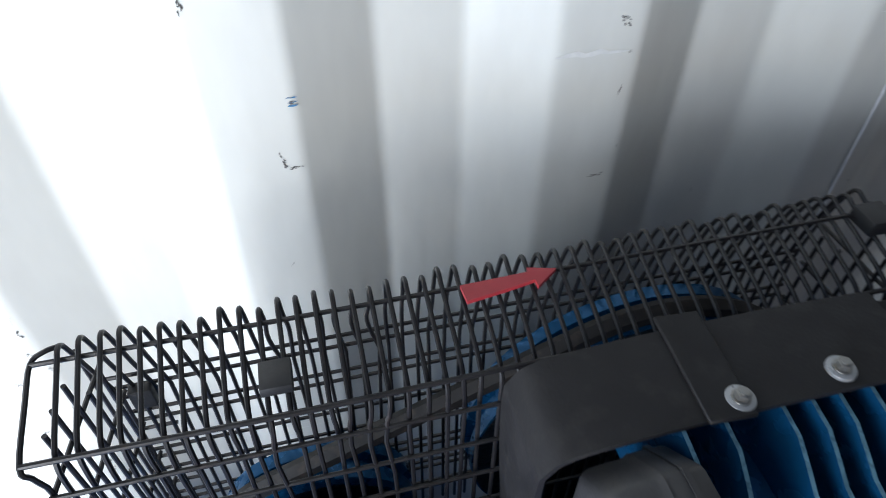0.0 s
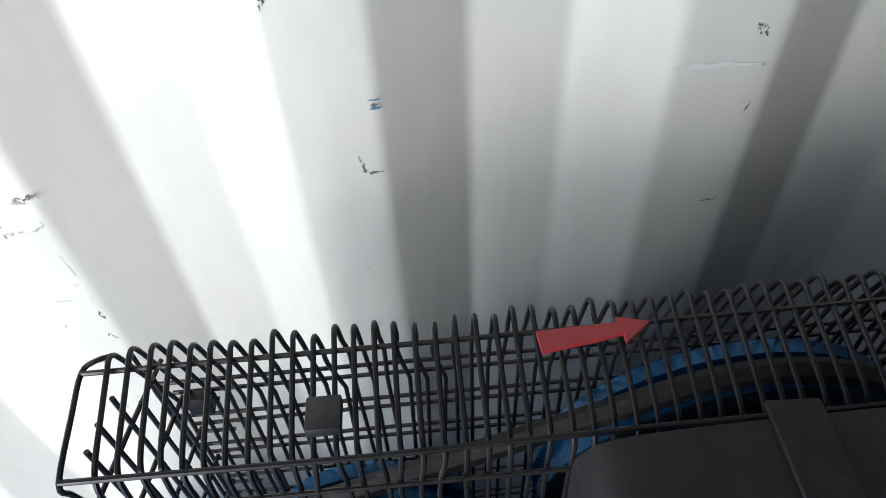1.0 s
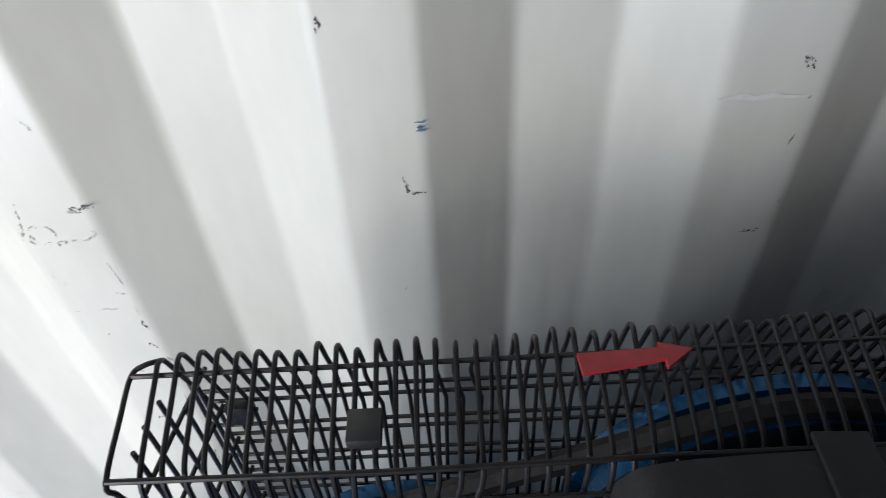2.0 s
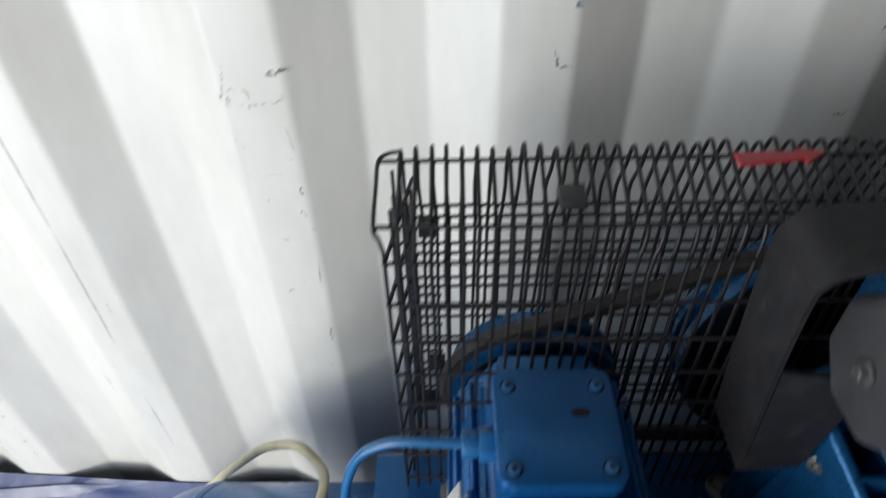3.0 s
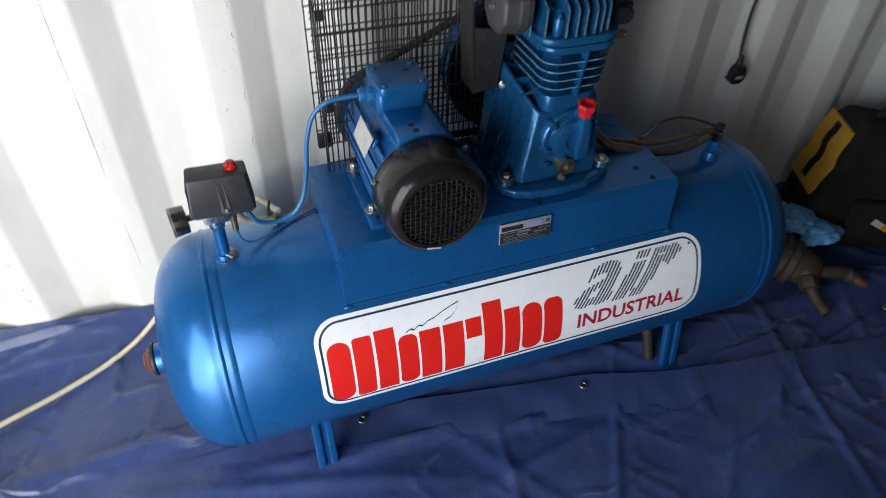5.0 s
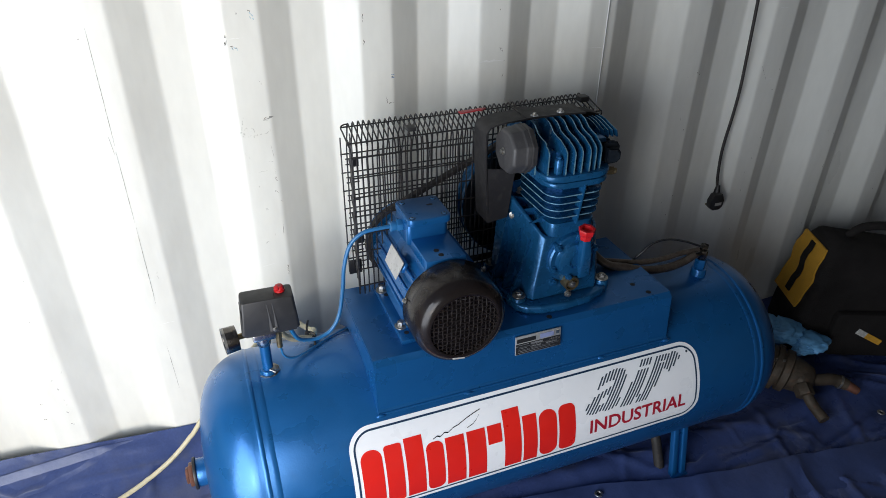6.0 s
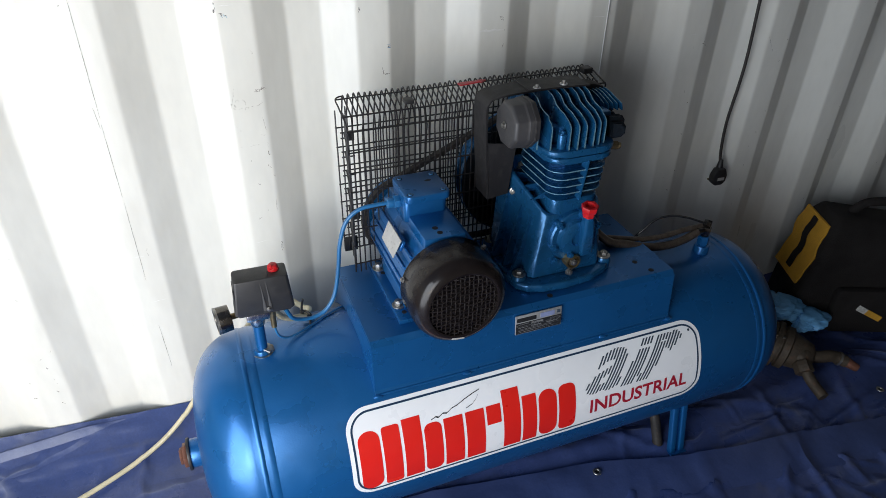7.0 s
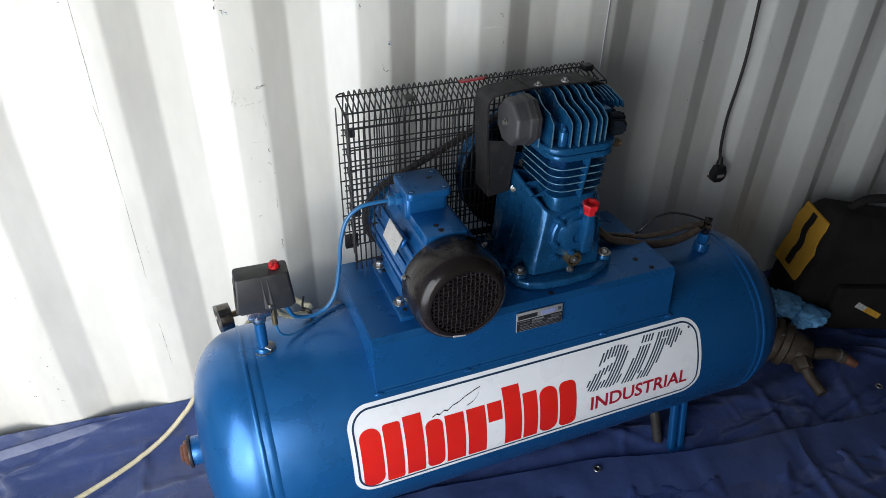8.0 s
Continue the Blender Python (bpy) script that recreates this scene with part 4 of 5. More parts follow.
def hoop(e, bow=0.0):
    """One wire: up the front, over a tight crown that leans back by e, and down the back. bow bends it sideways near the top."""
    low = [Vector(v) for v in ((0, GF, 0.578), (0, GF, 0.75), (bow * 0.3, GF, 0.84), (bow, GF - abs(bow) * 0.4, 0.885), (bow * 0.6, GF, 0.904))]
    crown = smooth_line([(bow * 0.3, GF, 0.909), (0, GF + 0.002, 0.921), (0, GF + 0.010, 0.9285), (0, -0.208 + e * 0.4, 0.9365), (0, -0.187 + e, 0.9435), (0, -0.1785 + e, 0.9462), (0, -0.1735 + e, 0.9430),
                         (0, -0.170 + e, 0.934), (0, -0.166 + e, 0.920), (bow * 0.5, -0.158 + e * 0.8, 0.895), (-bow, GB + e * 0.3, 0.850)], 4)
    return low + list(crown) + [Vector((0, GB, 0.74)), Vector((0, GB, 0.578))]


n_w = 49
W0, W1 = GX0 + 0.016, GX1 - 0.014
for i in range(n_w):
    x = W0 + (W1 - W0) * i / (n_w - 1)
    bent = rng.uniform(-0.005, 0.006) if 10 <= i <= 17 else rng.uniform(-0.0012, 0.0012)
    o = part("wire", sweep(hoop(0.0015 + 0.0100 * i / (n_w - 1), bent), WR, 7, up=(1, 0, 0)), M_WIRE, guard)
    o.rotation_euler = (rng.uniform(-0.003, 0.003), 0.0, rng.uniform(-0.002, 0.002))
    o.location = (x + rng.uniform(-0.0005, 0.0005), 0, 0)
part("wire", sweep([(GX0, -0.183, GT + 0.001), (-0.12, -0.1835, GT + 0.002), (0.0, -0.183, GT + 0.002), (GX1, -0.182, GT + 0.003)], WR, 7), M_WIRE, guard)
for j in range(8):
    z = 0.600 + 0.0425 * j
    part("wire", sweep([(GX0 + 0.004, GF - 0.003, z), (-0.15, GF - 0.003, z + 0.0008), (0.0, GF - 0.003, z), (GX1 - 0.004, GF - 0.003, z)], WR, 7), M_WIRE, guard)
    if j < 7:
        part("wire", sweep([(GX0 + 0.014, GB + 0.003, z), (-0.15, GB + 0.003, z + 0.0005), (0.0, GB + 0.003, z), (GX1 - 0.012, GB + 0.003, z)], WR, 7), M_WIRE, guard)
        part("wire", sweep([(GX0 + 0.014, GB + 0.003, z - 0.012), (GX0 + 0.028, GB + 0.0035, z - 0.0122), (GX0 + 0.042, GB + 0.003, z - 0.012)], WR, 7), M_WIRE, guard)
        part("wire", sweep([(GX0 + 0.004, GB + 0.003, z + 0.012), (-0.15, GB + 0.003, z + 0.0125), (0.0, GB + 0.003, z + 0.012), (GX1 - 0.012, GB + 0.003, z + 0.012)], WR, 7), M_WIRE, guard)
    part("wire", sweep([(GX0 + 0.0060, GF, z), (GX0 + 0.0135, (GF + GB) / 2, z + 0.0006), (GX0 + 0.0210, GB, z)], WR, 7), M_WIRE, guard)
    part("wire", sweep([(GX1 - 0.0085, GF, z), (GX1 - 0.0085, (GF + GB) / 2, z + 0.0006), (GX1 - 0.0085, GB, z)], WR, 7), M_WIRE, guard)
part("wire", sweep([(GX0 + 0.0055, GB, 0.578), (GX0 + 0.0058, GB + 0.001, 0.75), (GX0 + 0.0055, GB, 0.905)], WR, 7), M_WIRE, guard)
for end, d in ((GX0, 1), (GX1, -1)):
    for k in range(1, 6):
        y = GF + (GB - GF) * k / 6
        x = end + d * (0.0070 + 0.0012 * (k % 2) + 0.0024 * k)
        part("wire", sweep([(x, y, 0.578), (x + 0.0012 * d, y + 0.002, 0.75), (x, y, 0.930 if y < -0.18 else 0.900)], WR, 7), M_WIRE, guard)
    tip = W0 if d > 0 else W1
    loop_end = smooth_line([(tip, -0.1740, 0.9430), (end + 0.008 * d, -0.1775, 0.9440), (end + 0.0005 * d, -0.1825, GT + 0.001), (end, -0.205, 0.9360), (end, GF + 0.001, 0.9270), (end + 0.003 * d, GF - 0.001, 0.9180), (end + 0.0052 * d, GF, 0.905)], 4)
    part("end_loop", sweep(list(loop_end) + [Vector((end + 0.0052 * d, GF, 0.75)), Vector((end + 0.0052 * d, GF, 0.578))], WR, 7), M_WIRE, guard)
for at, s in (((-0.157, -0.220, 0.9365), (0.0185, 0.020, 0.008)), ((-0.259, -0.150, 0.850), (0.016, 0.008, 0.020)), ((-0.255, -0.146, 0.660), (0.016, 0.008, 0.018)), ((0.256, -0.19, 0.944), (0.022, 0.022, 0.012))):
    part("clip", box(at, s, 0.0012), M_PLASTIC, guard, "black plastic mesh clip")
b = prism([(-0.040, -0.2000), (-0.010, -0.1955), (0.006, -0.1925), (0.006, -0.1985), (0.022, -0.1865), (0.004, -0.1815), (0.004, -0.1850), (-0.010, -0.1855), (-0.041, -0.1865)], "z", 0.9445, 0.9475)
part("direction_arrow", b, M_FADED, guard, "faded red plastic arrow")
for sx, z0 in ((GX0 + 0.02, 0.572), (GX1 - 0.02, 0.572)):
    part("guard_bracket", box((sx, GB + 0.0, 0.590), (0.030, 0.004, 0.036), 0.001), M_BLACK, guard)

# ---------------------------------------------------------------- compressor: pump

PX = 0.120


def oct_ring(cx, cy, hx, hy, cut, z):
    return [(cx + hx, cy - hy + cut, z), (cx + hx, cy + hy - cut, z), (cx + hx - cut, cy + hy, z), (cx - hx + cut, cy + hy, z),
            (cx - hx, cy + hy - cut, z), (cx - hx, cy - hy + cut, z), (cx - hx + cut, cy - hy, z), (cx + hx - cut, cy - hy, z)]


LOW = [(0.044, -0.416), (0.196, -0.416), (0.214, -0.396), (0.214, -0.262), (0.196, -0.248), (0.030, -0.248), (0.014, -0.262), (0.035, -0.405)]
SHOULDER = [(0.066, -0.409, 0.740), (0.180, -0.408, 0.738), (0.196, -0.388, 0.744), (0.200, -0.275, 0.800), (0.186, -0.262, 0.806), (0.042, -0.262, 0.808), (0.021, -0.275, 0.808), (0.0575, -0.398, 0.747)]
CASE_C = Vector((0.122, -0.336, 0))
RIM = [(x + (CASE_C.x - x) * 0.11, y + (CASE_C.y - y) * 0.11, z + 0.001) for x, y, z in SHOULDER]
POCKET = [(x + (CASE_C.x - x) * 0.17, y + (CASE_C.y - y) * 0.17, 0.736 if z < 0.745 else z - 0.034) for x, y, z in SHOULDER]
FLOOR = [(x + (CASE_C.x - x) * 0.5, y + (CASE_C.y - y) * 0.5, 0.742) for x, y, z in SHOULDER]
b = loft([[(x, y, 0.596) for x, y in LOW], [(x + 0.004 * (0.12 - x) / 0.1, y, 0.63) for x, y in LOW], SHOULDER, RIM, POCKET, FLOOR])
bmesh.ops.bevel(b, geom=b.edges[:], offset=0.0038, segments=3, affect="EDGES", profile=0.5)
pump = part("pump", b, M_CAST, comp, "blue cast-iron pump crankcase", angle=50)
for y in (-0.300, -0.340, -0.374):
    part("pocket_web", loft([[(0.020 - 0.25 * (y + 0.28), y - 0.0025, 0.762), (0.020 - 0.25 * (y + 0.28), y + 0.0025, 0.762), (0.080, y + 0.0025, 0.762), (0.080, y - 0.0025, 0.762)],
                             [(0.028 - 0.25 * (y + 0.28), y - 0.0015, 0.797 + 0.42 * (y + 0.29)), (0.028 - 0.25 * (y + 0.28), y + 0.0015, 0.797 + 0.42 * (y + 0.29)), (0.080, y + 0.0015, 0.778), (0.080, y - 0.0015, 0.778)]]), M_CAST, pump)
fl = [(0.000, -0.385), (0.006, -0.411), (0.024, -0.430), (0.055, -0.442), (0.110, -0.447), (0.170, -0.441), (0.215, -0.424), (0.238, -0.405), (0.240, -0.385), (0.228, -0.360), (0.228, -0.270), (0.205, -0.240), (0.022, -0.236), (0.006, -0.255), (0.006, -0.360)]
part("base_flange", prism(fl, "z", STOP + 0.001, 0.594, 0.005, 3), M_CAST, pump)
for x, y in ((0.020, -0.398), (0.020, -0.258), (0.224, -0.399), (0.212, -0.262)):
    part("bolt_boss", rod((x, y, STOP + 0.001), (x, y, 0.603), 0.016, seg=24, bevel=0.003), M_CAST, pump)
    hex_bolt("flange_bolt", (x, y, 0.603), 0.0085, pump)
for k, y in enumerate((-0.376, -0.346, -0.306)):
    x0 = 0.033 - 0.019 * (y + 0.392) / 0.13
    x1 = 0.052 - 0.026 * (y + 0.384) / 0.1
    z1 = 0.752 + 0.045 * (y + 0.376) / 0.1
    b = loft([[(x0 - 0.020, y - 0.004, 0.595), (x0 - 0.020, y + 0.004, 0.595), (x0 + 0.008, y + 0.004, 0.595), (x0 + 0.008, y - 0.004, 0.595)],
              [(x1 - 0.003, y - 0.0018, z1 - 0.03), (x1 - 0.003, y + 0.0018, z1 - 0.03), (x1 + 0.008, y + 0.0018, z1 - 0.03), (x1 + 0.008, y - 0.0018, z1 - 0.03)]])
    part("case_rib", b, M_CAST, pump, angle=20)
BCX, BCZ = 0.127, 0.688
part("bearing_cover", lathe([(0, 0.056), (0.012, 0.056), (0.015, 0.053), (0.015, 0.043), (0.018, 0.041), (0.025, 0.039), (0.028, 0.033), (0.028, 0.016), (0.024, 0.013), (0.024, 0)], (BCX, -0.409, BCZ), (0, -1, 0), 48), M_CAST, pump, angle=30)
for k in range(6):
    a = radians(60 * k + 20)
    part("cover_lug", rod((BCX + 0.050 * math.cos(a), -0.410, BCZ + 0.050 * math.sin(a)), (BCX + 0.050 * math.cos(a), -0.4270, BCZ + 0.050 * math.sin(a)), 0.0085, seg=16, bevel=0.001), M_CAST, pump)
    hex_bolt("cover_screw", (BCX + 0.050 * math.cos(a), -0.4270, BCZ + 0.050 * math.sin(a)), 0.0048, pump, (0, -1, 0), 1.25, M_CAST)
b = loft([oct_ring(0.150, -0.428, 0.017, 0.010, 0.005, 0.645), oct_ring(0.142, -0.438, 0.0135, 0.013, 0.005, 0.705), oct_ring(0.130, -0.453, 0.0105, 0.0105, 0.005, 0.7525)])
bmesh.ops.bevel(b, geom=b.edges[:], offset=0.002, segments=2, affect="EDGES", profile=0.5)
part("filler_neck", b, M_CAST, pump)
cap = part("oil_cap", lathe([(0, 0.010), (0.001, 0.0122), (0.011, 0.0128), (0.013, 0.0150), (0.016, 0.0165), (0.024, 0.0172), (0.026, 0.0162), (0.026, 0.0110), (0.019, 0.0095), (0.019, 0)], (0.128, -0.455, 0.752), (-0.05, -0.12, 1), 7), M_RED, pump, "bright red plastic oil filler cap", angle=30)
sg = part("sight_glass", lathe([(0, 0.0170), (0.018, 0.0170), (0.0205, 0.0160), (0.0205, 0.0130), (0.016, 0.0120), (0.016, 0)], (0.121, -0.420, 0.636), (0, -1, 0), 24), M_BRASS, pump, "brass-rimmed oil sight glass", angle=30)
part("glass", rod((0.121, -0.435, 0.636), (0.121, -0.4375, 0.636), 0.0120, seg=24, bevel=0.001), M_GLASS, sg)
b = rod((0.121, -0.4365, 0.636), (0.121, -0.4430, 0.636), 0.0078, seg=6, bevel=0.001)
rod((0.121, -0.4420, 0.636), (0.121, -0.4460, 0.636), 0.0040, seg=12, bevel=0.0006, bm=b)
part("glass_plug", b, M_STEEL, sg, "bright zinc centre plug")
hex_bolt("drain_screw", (0.120, -0.428, 0.606), 0.0065, pump, (0, -1, 0), 1.3)
hex_bolt("plug", (0.088, -0.414, 0.634), 0.0085, pump, (0, -1, 0), 1.3, M_CAST)
hex_bolt("plug", (0.112, -0.436, 0.655), 0.0060, pump, (0, -1, 0), 1.3, M_CAST)

# cylinder with flat cooling fins
part("cylinder", loft([oct_ring(PX + 0.004, -0.338, 0.042, 0.050, 0.022, 0.740), oct_ring(PX + 0.004, -0.338, 0.042, 0.050, 0.022, 0.866)]), M_CAST, pump)
part("cylinder_base", prism(rounded(0.072, 0.180, -0.411, -0.262, 0.020, 5), "z", 0.738, 0.770, 0.003), M_CAST, pump)
for k in range(4):
    z = 0.7855 + 0.0160 * k
    b = prism(rounded(0.0655 - 0.0012 * k, 0.187 + 0.0012 * k, -0.4155 - 0.0008 * k, -0.262, 0.031, 7), "z", z - 0.0013, z + 0.0013, 0.0006, 1)
    o = part("cylinder_fin", b, M_CAST, pump)
    # rim faces get the painted edge highlight
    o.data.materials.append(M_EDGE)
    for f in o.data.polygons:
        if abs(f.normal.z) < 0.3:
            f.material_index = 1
part("front_web", loft([[(0.126, -0.4185, 0.768), (0.129, -0.4185, 0.768), (0.129, -0.402, 0.768), (0.126, -0.402, 0.768)], [(0.134, -0.4215, 0.853), (0.137, -0.4215, 0.853), (0.137, -0.402, 0.853), (0.134, -0.402, 0.853)]]), M_CAST, pump)
part("head_flange", prism(rounded(0.057, 0.199, -0.4195, -0.262, 0.032, 6), "z", 0.851, 0.863, 0.004, 3), M_CAST, pump)
part("valve_plate", prism(rounded(0.049, 0.203, -0.4200, -0.262, 0.036, 6), "z", 0.8655, 0.8785, 0.004, 3), M_CAST, pump)
part("head_core", prism([(x, y) for x, y, _ in oct_ring(PX - 0.004, -0.322, 0.062, 0.056, 0.020, 0)], "z", 0.8790, 0.912, 0.004), M_CAST, pump)


FIN_X = (0.037, 0.058, 0.091, 0.108, 0.124, 0.143, 0.157, 0.171)
FIN_Y = (-0.390, -0.403, -0.414, -0.416, -0.416, -0.414, -0.411, -0.407)


def head_fin(x, front):
    """An upright fin with a knee at the front that bends in and out on its way back over the head."""
    low = 0.877
    b = bmesh.new()
    ys = [front, front + 0.0015, front + 0.007, front + 0.014, -0.384, -0.370, -0.356, -0.344, -0.330, -0.314, -0.296, -0.278, -0.262]
    tops = [0.918, 0.9235, 0.9290, 0.9325, 0.9390, 0.9430, 0.9470, 0.9505, 0.9545, 0.9590, 0.9615, 0.9615, 0.957]
    shift = [0.0, 0.0, 0.0, 0.000, 0.000, -0.002, -0.002, 0.001, 0.004, 0.003, -0.001, -0.001, 0.002]
    if x < 0.05:
        shift = [0.4 * v for v in shift]
    rows = []
    for y, z, v in zip(ys, tops, shift):
        t = 0.0017
        rows.append([b.verts.new((x + v * 0.3 - t, y, low)), b.verts.new((x + v - t * 0.7, y, z)), b.verts.new((x + v + t * 0.7, y, z)), b.verts.new((x + v * 0.3 + t, y, low))])
    for r0, r1 in zip(rows, rows[1:]):
        for i in range(3):
            b.faces.new((r0[i], r0[i + 1], r1[i + 1], r1[i]))
        b.faces.new((r0[3], r0[0], r1[0], r1[3]))
    b.faces.new(rows[0])
    b.faces.new(rows[-1][::-1])
    o = part("head_fin", b, M_CAST, pump, angle=35)
    # top and front knee get the painted edge highlight
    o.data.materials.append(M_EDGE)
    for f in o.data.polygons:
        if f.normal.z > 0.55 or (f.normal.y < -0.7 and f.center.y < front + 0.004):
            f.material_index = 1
    return o


for x, y in zip(FIN_X, FIN_Y):
    head_fin(x, y)
for x in (0.081,):
    b = rod((x, -0.402, 0.879), (x, -0.402, 0.908), 0.0085, seg=20, bevel=0.001)
    part("stud_boss", b, M_CAST, pump)
    hex_bolt("head_nut", (x, -0.402, 0.908), 0.0048, pump, washer=1.3, mat=M_CAST)
for k in range(5):
    x, y0 = 0.197 + 0.0085 * k, -0.342 - 0.003 * k
    rows = []
    b = bmesh.new()
    for y, z0, z1, v in ((-0.296, 0.922, 0.9450, 0.0), (-0.308, 0.921, 0.9450, 0.001), (-0.320, 0.920, 0.9420, 0.003), (-0.332, 0.919, 0.9370, 0.005), (y0, 0.918, 0.9300, 0.008), (y0 - 0.003, 0.917, 0.9220, 0.0085)):
        rows.append([b.verts.new((x + v - 0.0014, y, z0)), b.verts.new((x + v - 0.0009, y, z1)), b.verts.new((x + v + 0.0009, y, z1)), b.verts.new((x + v + 0.0014, y, z0))])
    for r0, r1 in zip(rows, rows[1:]):
        for i in range(4):
            b.faces.new((r0[i], r0[(i + 1) % 4], r1[(i + 1) % 4], r1[i]))
    b.faces.new(rows[0][::-1])
    b.faces.new(rows[-1])
    bmesh.ops.recalc_face_normals(b, faces=b.faces[:])
    o = part("side_fin", b, M_CAST, pump, angle=35)
    # top faces get the painted edge highlight
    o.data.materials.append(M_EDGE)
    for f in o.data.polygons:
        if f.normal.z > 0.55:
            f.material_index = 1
part("valve_cover", box((0.190, -0.318, 0.902), (0.036, 0.100, 0.044), 0.004), M_CAST, pump, "oily side of the head")
for k in range(13):
    y = -0.396 + 0.0092 * k
    tip = 0.219 + 0.018 * rng.random() + 0.0008 * k
    z0, z1 = 0.874 + 0.008 * rng.random(), 0.908 + 0.010 * rng.random()
    b = loft([[(0.196, y - 0.0012, z0), (0.196, y + 0.0012, z0), (0.196, y + 0.0012, z1), (0.196, y - 0.0012, z1)],
              [(tip - 0.006, y - 0.0030, z0 + 0.002), (tip - 0.006, y - 0.0008, z0 + 0.002), (tip - 0.006, y - 0.0008, z1 - 0.003), (tip - 0.006, y - 0.0030, z1 - 0.003)],
              [(tip, y - 0.0046, z0 + 0.009), (tip, y - 0.0030, z0 + 0.009), (tip, y - 0.0030, z1 - 0.012), (tip, y - 0.0046, z1 - 0.012)]])
    part("spine_fin", b, M_DARK, pump, angle=20)
b = rod((0.195, -0.378, 0.858), (0.222, -0.384, 0.856), 0.009, seg=6, bevel=0.001)
rod((0.223, -0.384, 0.856), (0.228, -0.386, 0.8555), 0.0065, seg=16, bevel=0.001, bm=b)
part("outlet_elbow", b, M_BRASS, pump)
b = rod((0.196, -0.372, 0.78), (0.196, -0.372, 0.835), 0.0075, seg=14)
rod((0.196, -0.372, 0.822), (0.196, -0.372, 0.840), 0.010, seg=6, bm=b)
part("breather_pipe", b, M_PIPE, pump)

# air filter
def octagon(cy, cz, ry, rz, x):
    return [(x, cy + ry * math.cos(radians(22.5 + 45 * k)) / 0.924, cz + rz * math.sin(radians(22.5 + 45 * k)) / 0.924) for k in range(8)]


FY, FZC = -0.355, 0.9205
b = loft([octagon(FY, FZC, 0.037, 0.037, -0.015), octagon(FY, FZC, 0.042, 0.042, -0.010), octagon(FY, FZC, 0.043, 0.043, 0.012), octagon(FY, FZC, 0.0445, 0.0445, 0.014), octagon(FY, FZC, 0.0445, 0.0445, 0.036)])
bmesh.ops.bevel(b, geom=b.edges[:], offset=0.003, segments=2, affect="EDGES", profile=0.5)
filt = part("air_filter", b, M_GREY, comp, "charcoal grey plastic intake filter housing", angle=30)
part("filter_band", loft([octagon(FY, FZC, 0.0456, 0.0456, 0.024), octagon(FY, FZC, 0.0456, 0.0456, 0.027)]), M_GREY, filt)
hex_bolt("filter_screw", (-0.0155, FY, FZC), 0.005, filt, (-1, 0, 0), 1.5)
part("intake_neck", rod((0.030, FY, FZC), (0.046, FY, FZC), 0.022, seg=20), M_GREY, filt)

# plastic shroud round the flywheel side of the pump
arch_out, arch_in = [], []
line = smooth_line([(-0.020, 0.749, 0), (-0.024, 0.80, 0), (-0.030, 0.88, 0), (-0.032, 0.936, 0), (-0.029, 0.949, 0), (-0.017, 0.9585, 0), (0.024, 0.963, 0), (0.100, 0.965, 0), (0.150, 0.964, 0), (0.186, 0.962, 0)], 5)
for i, v in enumerate(line):
    dd = (line[min(i + 1, len(line) - 1)] - line[max(i - 1, 0)]).normalized()
    nrm = Vector((-dd.y, dd.x, 0))
    arch_out.append((v.x + nrm.x * 0.0035, v.y + nrm.y * 0.0035))
    arch_in.append((v.x, v.y))
shroud = part("shroud", prism(arch_out + arch_in[::-1], "y", -0.316, -0.259), M_SHROUD, comp, "dull black plastic deflector bolted to the head", angle=40)
part("shroud_panel", prism([(-0.020, 0.749), (0.022, 0.755), (0.034, 0.862), (-0.028, 0.872), (-0.023, 0.80)], "y", -0.3165, -0.3130), M_SHROUD, shroud)
# its black colour stands in for the shade under the deflector's end
part("shroud_lip", prism([(0.120, 0.958), (0.186, 0.9605), (0.214, 0.956), (0.238, 0.947), (0.240, 0.920), (0.200, 0.920), (0.120, 0.930)], "y", -0.296, -0.262, 0.002), M_SHADE, shroud, "inner lip of the deflector, coloured black for the shaded opening")
part("strap", box((0.0640, -0.285, 0.9685), (0.026, 0.068, 0.0030), 0.0008, 1, Matrix.Rotation(radians(-3), 4, "Z")), M_SHROUD, shroud)
for x, y in ((0.071, -0.309), (0.132, -0.305)):
    b = rod((x, y, 0.9675), (x, y, 0.9705), 0.0078, seg=28, bevel=0.0006)
    part("washer", b, M_PLATE, shroud, "large pale washer")
    hex_bolt("shroud_bolt", (x, y, 0.9702), 0.0042, shroud, washer=1.2)
hex_bolt("shroud_bolt", (0.036, -0.316, 0.757), 0.0050, shroud, (-0.5, -1, 0.2))
hex_bolt("shroud_bolt", (0.071, -0.272, 0.790), 0.006, shroud, (-0.3, -0.6, 1))

shroud.location.z -= 0.004

# ---------------------------------------------------------------- compressor: pressure switch

RXY = (-0.507, -0.344)
riser = part("riser_pipe", rod((*RXY, 0.505), (*RXY, 0.584), 0.0105, seg=20), M_BLUE, comp)
part("riser_socket", rod((*RXY, 0.498), (*RXY, 0.520), 0.019, 0.016, seg=20, bevel=0.002), M_BLUE, riser)
part("lock_nut", rod((RXY[0] + 0.010, RXY[1] - 0.004, 0.516), (RXY[0] + 0.012, RXY[1] - 0.005, 0.521), 0.0125, seg=6, bevel=0.001), M_STEEL, riser)
part("base_ring", lathe([(0, 0.0165), (0, 0.0215), (0.004, 0.0215), (0.004, 0.0165), (0, 0.0165)], (*RXY, 0.5075), (0, 0, 1), 28), M_STEEL, riser)
b = rod((*RXY, 0.580), (*RXY, 0.600), 0.013, 0.017, seg=12, bevel=0.001)
